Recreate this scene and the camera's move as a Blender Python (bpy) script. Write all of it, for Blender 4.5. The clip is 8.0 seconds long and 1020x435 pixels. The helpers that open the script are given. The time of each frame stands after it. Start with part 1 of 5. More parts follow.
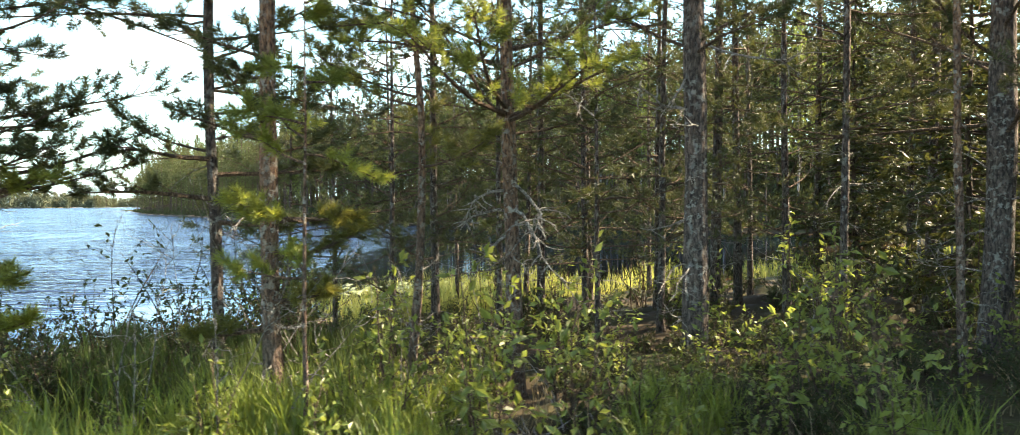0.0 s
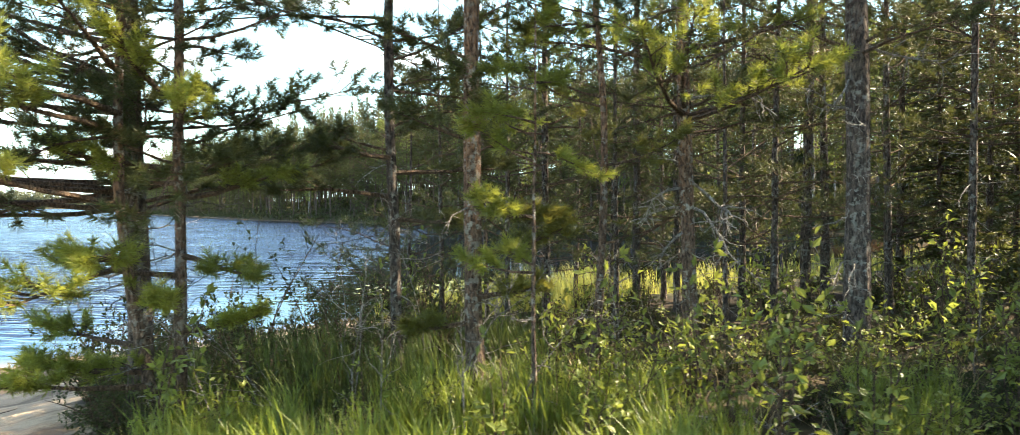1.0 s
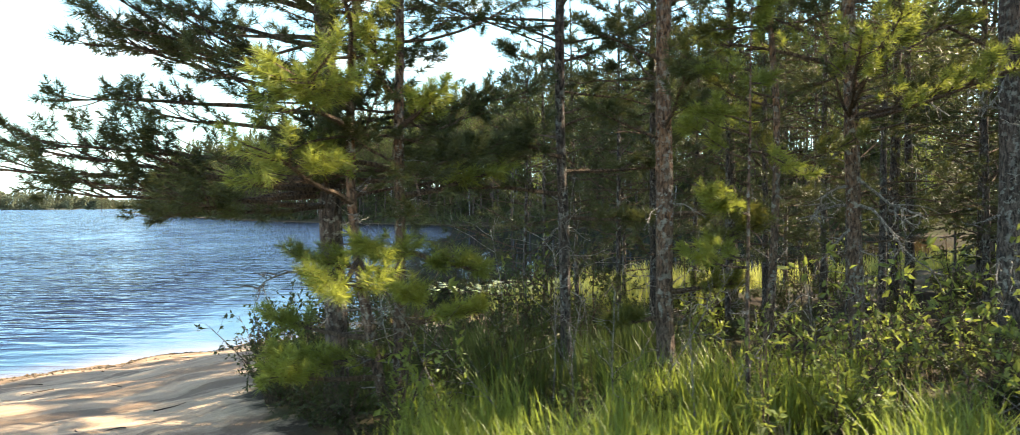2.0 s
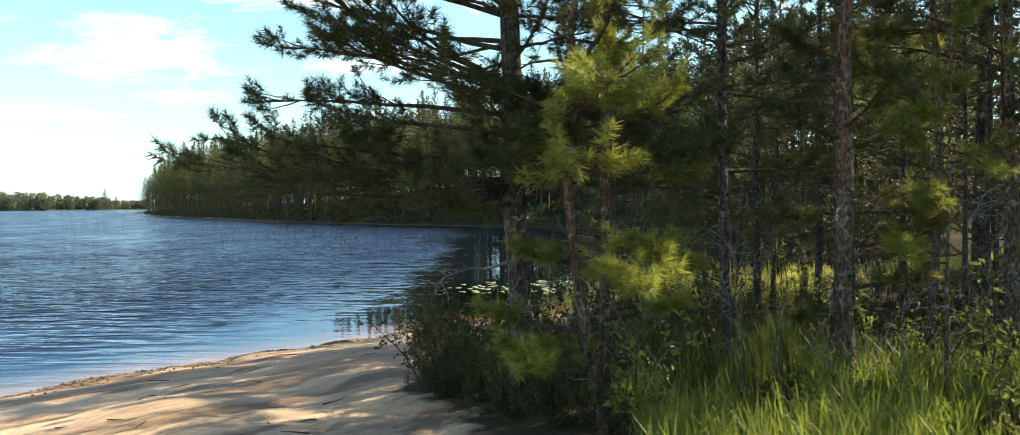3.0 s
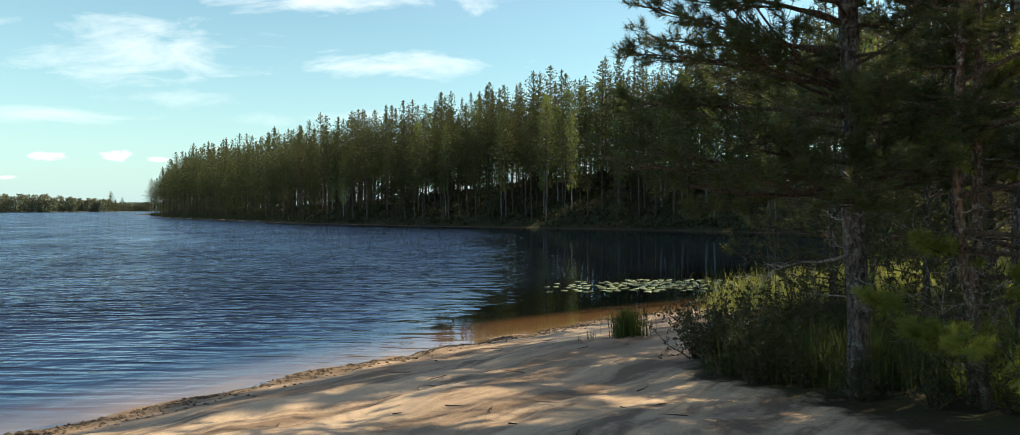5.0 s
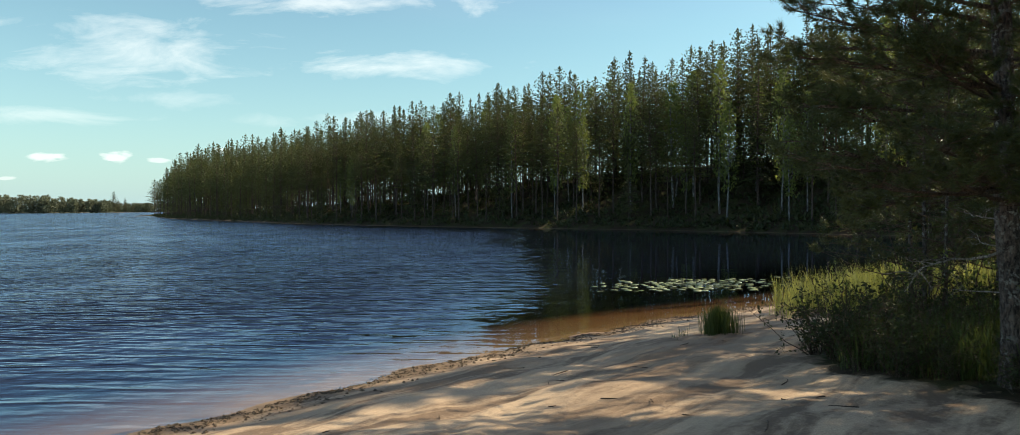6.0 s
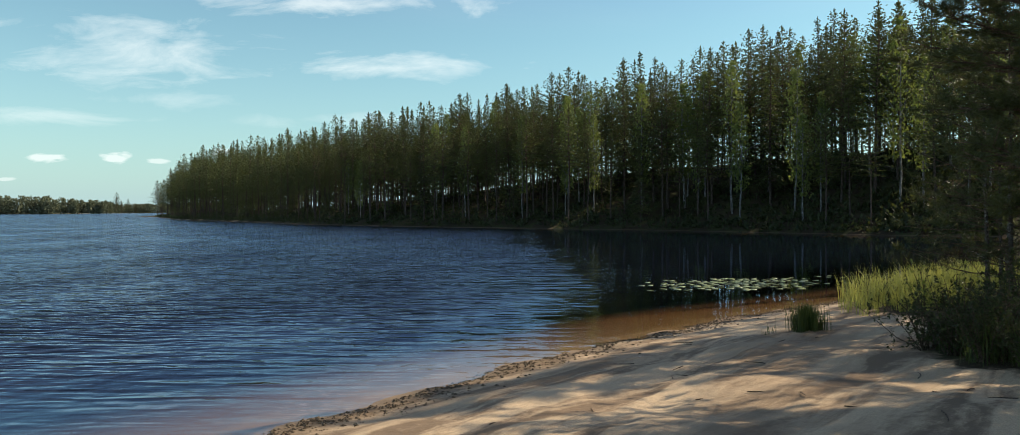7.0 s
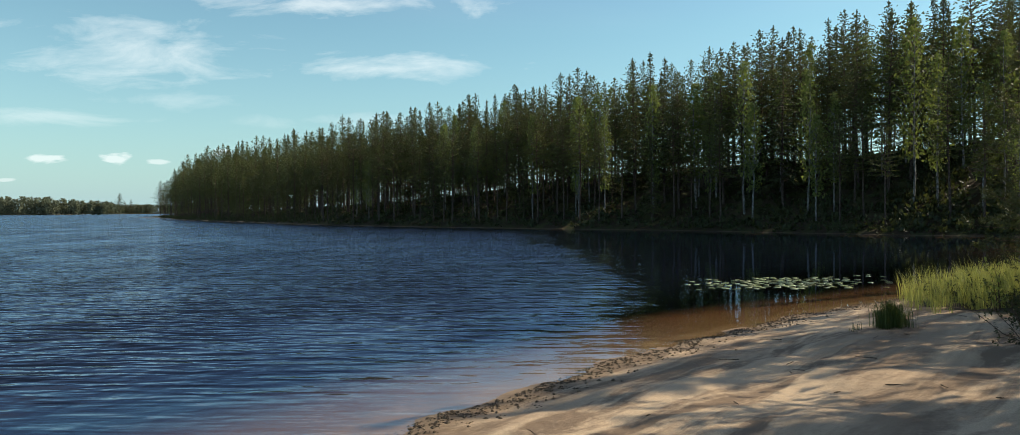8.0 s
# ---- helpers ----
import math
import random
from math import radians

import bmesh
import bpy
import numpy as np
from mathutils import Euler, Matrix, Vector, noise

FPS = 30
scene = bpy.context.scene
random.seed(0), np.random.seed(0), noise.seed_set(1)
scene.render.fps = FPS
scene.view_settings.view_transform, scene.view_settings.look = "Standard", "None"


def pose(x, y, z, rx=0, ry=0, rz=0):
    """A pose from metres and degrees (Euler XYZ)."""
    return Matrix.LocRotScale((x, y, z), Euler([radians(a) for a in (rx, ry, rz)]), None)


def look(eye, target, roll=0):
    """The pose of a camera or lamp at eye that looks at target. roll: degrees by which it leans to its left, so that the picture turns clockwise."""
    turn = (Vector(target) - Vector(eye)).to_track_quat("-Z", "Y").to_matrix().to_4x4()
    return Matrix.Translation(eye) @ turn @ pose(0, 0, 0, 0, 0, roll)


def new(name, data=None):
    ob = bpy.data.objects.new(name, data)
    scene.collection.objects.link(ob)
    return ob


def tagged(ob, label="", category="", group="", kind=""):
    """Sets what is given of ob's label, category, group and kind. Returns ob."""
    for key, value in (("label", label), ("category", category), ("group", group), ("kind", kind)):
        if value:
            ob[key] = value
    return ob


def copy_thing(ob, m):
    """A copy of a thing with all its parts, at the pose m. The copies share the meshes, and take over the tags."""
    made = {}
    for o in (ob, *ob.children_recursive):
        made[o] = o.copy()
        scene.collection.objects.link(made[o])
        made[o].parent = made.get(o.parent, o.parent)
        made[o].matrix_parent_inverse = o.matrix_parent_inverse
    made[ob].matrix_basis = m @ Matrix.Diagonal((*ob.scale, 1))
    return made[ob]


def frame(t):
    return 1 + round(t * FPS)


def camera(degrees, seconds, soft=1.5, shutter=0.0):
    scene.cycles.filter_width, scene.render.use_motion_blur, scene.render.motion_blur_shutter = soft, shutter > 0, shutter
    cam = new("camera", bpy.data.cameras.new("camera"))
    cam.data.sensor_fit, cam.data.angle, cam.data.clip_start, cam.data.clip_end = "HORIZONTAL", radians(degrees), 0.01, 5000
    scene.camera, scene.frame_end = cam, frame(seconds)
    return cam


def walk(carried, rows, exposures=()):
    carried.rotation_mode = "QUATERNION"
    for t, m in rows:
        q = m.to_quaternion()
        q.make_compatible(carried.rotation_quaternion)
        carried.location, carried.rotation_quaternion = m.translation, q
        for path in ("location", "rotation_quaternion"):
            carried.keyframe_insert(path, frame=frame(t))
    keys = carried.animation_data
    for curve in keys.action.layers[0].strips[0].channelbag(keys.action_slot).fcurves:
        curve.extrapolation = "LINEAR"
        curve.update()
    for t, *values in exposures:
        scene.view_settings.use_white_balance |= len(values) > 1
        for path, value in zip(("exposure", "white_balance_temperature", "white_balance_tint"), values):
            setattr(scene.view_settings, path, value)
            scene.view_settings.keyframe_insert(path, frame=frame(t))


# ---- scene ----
cam = camera(70.0, 8.0, soft=0.55, shutter=0.22)
PATH = [
    (0.0, pose(0.0000, -0.0000, 1.8683, 89.036, 0.164, 0.002)),
    (0.5, pose(-0.5611, -0.0540, 1.8588, 89.067, 0.155, 0.008)),
    (1.0, pose(-1.1208, -0.1103, 1.8497, 89.100, 0.148, 0.015)),
    (1.5, pose(-1.6793, -0.1690, 1.8410, 89.134, 0.143, 0.021)),
    (2.0, pose(-2.2370, -0.2302, 1.8329, 89.168, 0.141, 0.027)),
    (2.5, pose(-2.7940, -0.2938, 1.8252, 89.202, 0.140, 0.033)),
    (3.0, pose(-3.3507, -0.3600, 1.8179, 89.236, 0.142, 0.038)),
    (3.5, pose(-3.9073, -0.4286, 1.8111, 89.270, 0.145, 0.042)),
    (4.0, pose(-4.4642, -0.4999, 1.8048, 89.303, 0.151, 0.046)),
    (4.5, pose(-5.0215, -0.5737, 1.7989, 89.335, 0.159, 0.048)),
    (5.0, pose(-5.5796, -0.6502, 1.7935, 89.365, 0.168, 0.049)),
    (5.5, pose(-6.1388, -0.7293, 1.7886, 89.394, 0.180, 0.048)),
    (6.0, pose(-6.6993, -0.8112, 1.7841, 89.421, 0.194, 0.047)),
    (6.5, pose(-7.2614, -0.8958, 1.7801, 89.445, 0.210, 0.043)),
    (7.0, pose(-7.8253, -0.9832, 1.7765, 89.467, 0.228, 0.038)),
    (7.5, pose(-8.3915, -1.0734, 1.7734, 89.486, 0.248, 0.031)),
    (8.0, pose(-8.9600, -1.1665, 1.7708, 89.501, 0.270, 0.021)),
]
EXPOSURES = [(0.0, 2.28, 7500, 12), (1.0, 2.28, 7550, 12), (1.7, 2.12, 7400, 12), (3.0, 1.12, 7000, 10), (4.0, 0.76, 7100, 11), (5.0, 0.48, 7050, 10), (6.5, 0.2, 6850, 9), (8.0, 0.05, 6600, 8)]
walk(cam, PATH, EXPOSURES)

# ---- sky and sun ----
SUN_AZ, SUN_EL = radians(74.0), radians(39.0)      # clockwise from +y, above the horizon
SUN_DIR = Vector((math.sin(SUN_AZ) * math.cos(SUN_EL), math.cos(SUN_AZ) * math.cos(SUN_EL), math.sin(SUN_EL)))
SKY_STRENGTH, SUN_STRENGTH = 0.14, 6.0


def node(nt, kind, ins=None, **props):
    n = nt.nodes.new(kind)
    for k, v in props.items():
        setattr(n, k, v)
    for k, v in (ins or {}).items():
        if isinstance(v, bpy.types.NodeSocket):
            nt.links.new(v, n.inputs[k])
        else:
            n.inputs[k].default_value = v
    return n


def mathn(nt, op, a, b=0.0, c=0.0, clamp=False):
    return node(nt, "ShaderNodeMath", {0: a, 1: b, 2: c}, operation=op, use_clamp=clamp).outputs[0]


def ramp(nt, fac, stops):
    n = node(nt, "ShaderNodeValToRGB", {"Fac": fac})
    e = n.color_ramp.elements
    while len(e) < len(stops):
        e.new(0.5)
    for el, (p, c) in zip(e, stops):
        el.position, el.color = p, (*c, 1.0) if len(c) == 3 else c
    return n.outputs["Color"]


def mix(nt, fac, a, b, how="MIX"):
    n = node(nt, "ShaderNodeMix", data_type="RGBA", blend_type=how)
    for i, v in ((0, fac), (6, a), (7, b)):
        if isinstance(v, bpy.types.NodeSocket):
            nt.links.new(v, n.inputs[i])
        else:
            n.inputs[i].default_value = (*v, 1.0) if isinstance(v, tuple) and len(v) == 3 else v
    return n.outputs[2]


CLOUDS = [(-0.52, 0.215, 0.17, 0.05, 0.75, True), (-0.17, 0.196, 0.15, 0.022, 0.9, True), (-0.22, 0.285, 0.22, 0.016, 0.9, True),
          (-0.641, 0.0745, 0.030, 0.0075, 1.0, False), (-0.541, 0.0745, 0.022, 0.0080, 1.0, False), (-0.484, 0.070, 0.016, 0.0042, 0.8, False),
          (-0.691, 0.0465, 0.012, 0.003, 0.7, False), (-0.395, 0.082, 0.018, 0.006, 0.6, False), (-0.48, 0.155, 0.10, 0.012, 0.45, True),
          (-0.66, 0.13, 0.12, 0.016, 0.5, True), (-0.70, 0.26, 0.07, 0.015, 0.6, True), (-0.25, 0.125, 0.10, 0.010, 0.35, True)]


def build_world():
    w = bpy.data.worlds.new("sky")
    scene.world = w
    w.use_nodes = True
    nt = w.node_tree
    nt.nodes.clear()
    sky = node(nt, "ShaderNodeTexSky", sky_type="NISHITA", sun_disc=False, sun_elevation=SUN_EL, sun_rotation=SUN_AZ,
               air_density=1.0, dust_density=0.6, ozone_density=1.6)
    tc = node(nt, "ShaderNodeTexCoord").outputs["Generated"]
    xyz = node(nt, "ShaderNodeSeparateXYZ", {0: tc})
    # the sky's plane seen from below, so that clouds flatten towards the horizon
    up = mathn(nt, "MAXIMUM", xyz.outputs[2], 0.02)
    u = mathn(nt, "DIVIDE", xyz.outputs[0], mathn(nt, "ADD", up, 0.10))
    v = mathn(nt, "DIVIDE", xyz.outputs[1], mathn(nt, "ADD", up, 0.10))
    pl = node(nt, "ShaderNodeCombineXYZ", {0: u, 1: mathn(nt, "MULTIPLY", v, 1.6), 2: 3.7}).outputs[0]
    big = node(nt, "ShaderNodeTexNoise", {"Vector": pl, "Scale": 0.55, "Detail": 7.0, "Roughness": 0.55, "Distortion": 0.6}).outputs[0]
    veil = mathn(nt, "MULTIPLY", ramp(nt, big, [(0.50, (0, 0, 0)), (0.74, (0.32, 0.32, 0.32))]), mathn(nt, "MULTIPLY", mathn(nt, "SUBTRACT", xyz.outputs[2], 0.22), 4.0, clamp=True))
    haze = mathn(nt, "MULTIPLY", mathn(nt, "POWER", 2.718, mathn(nt, "MULTIPLY", mathn(nt, "MAXIMUM", xyz.outputs[2], 0.0), -8.0)), 0.92)
    # single clouds over the lake: sideways and up per metre ahead, half widths, density, and how ragged
    ahead = mathn(nt, "MAXIMUM", xyz.outputs[1], 0.05)
    cu, cv = mathn(nt, "DIVIDE", xyz.outputs[0], ahead), mathn(nt, "DIVIDE", xyz.outputs[2], ahead)
    flat = node(nt, "ShaderNodeCombineXYZ", {0: mathn(nt, "MULTIPLY", cu, 5.0), 1: mathn(nt, "MULTIPLY", cv, 17.0), 2: 1.3}).outputs[0]
    rag = node(nt, "ShaderNodeTexNoise", {"Vector": flat, "Scale": 1.6, "Detail": 8.0, "Roughness": 0.62, "Distortion": 0.5}).outputs[0]
    lump = node(nt, "ShaderNodeTexNoise", {"Vector": flat, "Scale": 7.0, "Detail": 4.0, "Roughness": 0.5}).outputs[0]
    inside = mathn(nt, "GREATER_THAN", xyz.outputs[1], 0.06)
    cover = veil
    for a, b, ra, rb, dens, wisp in CLOUDS:
        du = mathn(nt, "DIVIDE", mathn(nt, "SUBTRACT", cu, a), ra)
        dv = mathn(nt, "DIVIDE", mathn(nt, "SUBTRACT", cv, b), rb)
        r = mathn(nt, "SQRT", mathn(nt, "ADD", mathn(nt, "MULTIPLY", du, du), mathn(nt, "MULTIPLY", dv, dv)))
        edge = mathn(nt, "MULTIPLY", mathn(nt, "SUBTRACT", rag if wisp else lump, 0.5), 4.2 if wisp else 2.0)
        m = mathn(nt, "MULTIPLY", mathn(nt, "ADD", mathn(nt, "SUBTRACT", 1.0, r), edge), dens * (0.8 if wisp else 2.2), clamp=True)
        m = mathn(nt, "MULTIPLY", mathn(nt, "MINIMUM", m, dens), mathn(nt, "SUBTRACT", 2.2, r, clamp=True))
        cover = mathn(nt, "MAXIMUM", cover, mathn(nt, "MULTIPLY", mathn(nt, "MULTIPLY", m, inside), 0.75))
    hsv = node(nt, "ShaderNodeMix", {6: sky.outputs[0], 7: (0.80, 1.07, 0.96, 1.0)}, data_type="RGBA", blend_type="MULTIPLY")
    hsv.inputs[0].default_value = 1.0
    deep = mathn(nt, "MULTIPLY", mathn(nt, "SUBTRACT", xyz.outputs[2], 0.24), 4.0, clamp=True)
    high = mix(nt, deep, hsv.outputs[2], mix(nt, 1.0, sky.outputs[0], (0.90, 0.95, 1.02), "MULTIPLY"))
    col = mix(nt, haze, high, (3.05, 4.45, 4.95))
    col = mix(nt, mathn(nt, "MULTIPLY", cover, 0.8), col, (7.2, 7.7, 7.8))
    bg = node(nt, "ShaderNodeBackground", {"Color": col, "Strength": SKY_STRENGTH})
    out = node(nt, "ShaderNodeOutputWorld")
    nt.links.new(bg.outputs[0], out.inputs[0])


build_world()
sun = new("sun", bpy.data.lights.new("sun", "SUN"))
sun.data.energy, sun.data.angle, sun.data.color = SUN_STRENGTH, radians(0.6), (1.0, 0.89, 0.71)
sun.matrix_world = look(SUN_DIR * 50, (0, 0, 0))


# ---- materials ----
def material(name):
    m = bpy.data.materials.new(name)
    m.use_nodes = True
    nt = m.node_tree
    nt.nodes.clear()
    return m, nt, node(nt, "ShaderNodeOutputMaterial")


def coords(nt, kind="Object", scale=(1, 1, 1)):
    tc = node(nt, "ShaderNodeTexCoord").outputs[kind]
    return node(nt, "ShaderNodeMapping", {"Vector": tc, "Scale": scale}).outputs[0]


def noise_tex(nt, vec, scale, detail=4.0, rough=0.55, dist=0.0):
    return node(nt, "ShaderNodeTexNoise", {"Vector": vec, "Scale": scale, "Detail": detail, "Roughness": rough, "Distortion": dist}).outputs[0]


def bump(nt, height, strength, dist):
    return node(nt, "ShaderNodeBump", {"Height": height, "Strength": strength, "Distance": dist}).outputs[0]


def foliage(name, dark, light, through_light, rough=0.5, trans=0.35):
    """Thin green leaves or needles: a lit face and light that comes through."""
    m, nt, out = material(name)
    isl = node(nt, "ShaderNodeNewGeometry").outputs["Random Per Island"]
    obj = node(nt, "ShaderNodeObjectInfo").outputs["Random"]
    pos = node(nt, "ShaderNodeNewGeometry").outputs["Position"]
    patch = noise_tex(nt, pos, 0.9, 2.0)
    f = mathn(nt, "ADD", mathn(nt, "MULTIPLY", isl, 0.55), mathn(nt, "MULTIPLY", patch, 0.4))
    f = mathn(nt, "ADD", f, mathn(nt, "MULTIPLY", obj, 0.3), clamp=True)
    col = ramp(nt, f, [(0.15, dark), (0.9, light)])
    p = node(nt, "ShaderNodeBsdfPrincipled", {"Base Color": col, "Roughness": rough, "Specular IOR Level": 0.35})
    t = node(nt, "ShaderNodeBsdfTranslucent", {"Color": mix(nt, f, tuple(c * 0.6 for c in through_light), through_light)})
    mx = node(nt, "ShaderNodeMixShader", {0: trans, 1: p.outputs[0], 2: t.outputs[0]})
    nt.links.new(mx.outputs[0], out.inputs[0])
    return m


def bark(name, low, high, z_from, z_to, pale, groove=34.0, lichen=0.0):
    """Flaky bark: ragged grooves along the stem, a colour that changes up the trunk, pale lichen crusts."""
    m, nt, out = material(name)
    w = coords(nt, "Object")
    warp = node(nt, "ShaderNodeTexNoise", {"Vector": w, "Scale": groove * 0.35, "Detail": 3.0}).outputs["Color"]
    bent = node(nt, "ShaderNodeVectorMath", {0: w, 1: node(nt, "ShaderNodeVectorMath", {0: warp, "Scale": 1.6 / groove}, operation="SCALE").outputs[0]}, operation="ADD").outputs[0]
    v = node(nt, "ShaderNodeMapping", {"Vector": bent, "Scale": (1, 1, 0.24)}).outputs[0]
    z = node(nt, "ShaderNodeSeparateXYZ", {0: w}).outputs[2]
    plate = node(nt, "ShaderNodeTexVoronoi", {"Vector": v, "Scale": groove * 1.5}, feature="F1").outputs["Distance"]
    n = noise_tex(nt, v, groove * 2.2, 6.0, 0.7)
    broad = noise_tex(nt, w, 5.0, 3.0)
    k = mathn(nt, "DIVIDE", mathn(nt, "SUBTRACT", mathn(nt, "ADD", z, noise_tex(nt, w, 1.5)), z_from), z_to - z_from, clamp=True)
    base = mix(nt, k, low, high)
    col = mix(nt, ramp(nt, n, [(0.40, (0, 0, 0)), (0.66, (0.95, 0.95, 0.95))]), base, pale)
    col = mix(nt, ramp(nt, broad, [(0.40, (0.45, 0.45, 0.45)), (0.60, (0, 0, 0))]), col, tuple(c * 0.5 for c in low))
    deep = mathn(nt, "MULTIPLY", ramp(nt, plate, [(0.28, (0, 0, 0)), (0.56, (1, 1, 1))]), ramp(nt, n, [(0.38, (1, 1, 1)), (0.62, (0.25, 0.25, 0.25))]))
    col = mix(nt, deep, col, tuple(c * 0.25 for c in low))
    if lichen:
        crust = mathn(nt, "MULTIPLY", ramp(nt, noise_tex(nt, w, 26.0, 5.0, 0.65), [(0.53, (0, 0, 0)), (0.59, (1, 1, 1))]), ramp(nt, noise_tex(nt, w, 3.0, 2.0), [(0.42, (0.1, 0.1, 0.1)), (0.62, (1, 1, 1))]))
        col = mix(nt, mathn(nt, "MULTIPLY", crust, lichen), col, (0.46, 0.47, 0.42))
    h = mathn(nt, "SUBTRACT", mathn(nt, "MULTIPLY", n, 0.5), mathn(nt, "MULTIPLY", plate, 0.45))
    p = node(nt, "ShaderNodeBsdfPrincipled", {"Base Color": col, "Roughness": 0.9, "Normal": bump(nt, h, 1.0, 0.03), "Specular IOR Level": 0.2})
    nt.links.new(p.outputs[0], out.inputs[0])
    return m


M_BARK = bark("pine_bark", (0.098, 0.078, 0.070), (0.26, 0.135, 0.070), 2.3, 4.6, (0.25, 0.195, 0.16), lichen=0.5)
M_BARK_RED = bark("young_pine_bark", (0.125, 0.088, 0.072), (0.36, 0.165, 0.070), 0.9, 2.5, (0.33, 0.235, 0.175), 46.0, lichen=0.6)
M_BARK_FAR = bark("far_bark", (0.12, 0.09, 0.07), (0.20, 0.115, 0.065), 4.0, 9.0, (0.15, 0.12, 0.10), 9.0)
M_DEAD = bark("dead_wood", (0.21, 0.185, 0.165), (0.32, 0.29, 0.255), 0.0, 3.0, (0.52, 0.49, 0.44), 60.0, lichen=0.4)
M_PEBBLE = bark("pebbles", (0.16, 0.11, 0.07), (0.2, 0.14, 0.09), 0.0, 3.0, (0.36, 0.29, 0.2), 60.0)
M_TWIG = bark("twig_bark", (0.12, 0.085, 0.06), (0.20, 0.12, 0.07), 0.0, 4.0, (0.24, 0.18, 0.13), 60.0)
M_BIRCH = bark("birch_bark", (0.17, 0.16, 0.145), (0.34, 0.33, 0.31), 0.0, 4.0, (0.36, 0.36, 0.34), 7.0)
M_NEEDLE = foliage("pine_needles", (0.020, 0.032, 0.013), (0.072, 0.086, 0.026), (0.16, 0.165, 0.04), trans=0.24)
# brighter copy of the pine needles, with sunlight put into the colour
M_NEEDLE_MID = foliage("sun_toned_pine_needles", (0.040, 0.052, 0.016), (0.135, 0.143, 0.033), (0.30, 0.28, 0.05), trans=0.34)
# paler leaves for the distant wood: the haze of distance is put into the colour
M_HORIZON = foliage("haze_toned_wood", (0.070, 0.085, 0.055), (0.145, 0.155, 0.090), (0.17, 0.17, 0.085), rough=0.8, trans=0.2)
M_NEEDLE_YOUNG = foliage("young_pine_needles", (0.070, 0.094, 0.024), (0.200, 0.228, 0.046), (0.42, 0.46, 0.075), trans=0.42)
M_NEEDLE_FAR = foliage("far_needles", (0.018, 0.028, 0.011), (0.102, 0.118, 0.033), (0.20, 0.215, 0.05), rough=0.6, trans=0.25)
M_SPRUCE = foliage("spruce_needles", (0.020, 0.031, 0.012), (0.074, 0.086, 0.026), (0.15, 0.16, 0.04), rough=0.6, trans=0.25)
M_BIRCH_LEAF = foliage("birch_leaves", (0.045, 0.070, 0.018), (0.14, 0.18, 0.046), (0.30, 0.35, 0.07), trans=0.38)
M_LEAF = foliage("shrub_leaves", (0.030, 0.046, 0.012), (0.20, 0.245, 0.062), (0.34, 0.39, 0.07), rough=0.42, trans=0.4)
# darker copy of the shrub leaves; the shade they stand in is put into the colour
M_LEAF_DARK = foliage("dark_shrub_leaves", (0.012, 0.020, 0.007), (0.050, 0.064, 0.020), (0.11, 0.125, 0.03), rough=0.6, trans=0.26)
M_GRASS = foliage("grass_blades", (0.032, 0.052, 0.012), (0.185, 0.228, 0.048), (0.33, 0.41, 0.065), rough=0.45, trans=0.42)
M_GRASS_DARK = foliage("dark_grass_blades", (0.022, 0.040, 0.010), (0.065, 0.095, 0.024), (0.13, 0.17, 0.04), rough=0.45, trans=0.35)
M_SEDGE = foliage("sedge_blades", (0.12, 0.14, 0.035), (0.27, 0.275, 0.085), (0.44, 0.44, 0.10), rough=0.45, trans=0.45)
M_STRAW = foliage("dry_straw", (0.22, 0.17, 0.09), (0.40, 0.33, 0.19), (0.35, 0.28, 0.15), rough=0.7, trans=0.3)
M_PAD = foliage("lily_pad", (0.20, 0.24, 0.11), (0.34, 0.38, 0.20), (0.3, 0.34, 0.12), rough=0.22, trans=0.1)


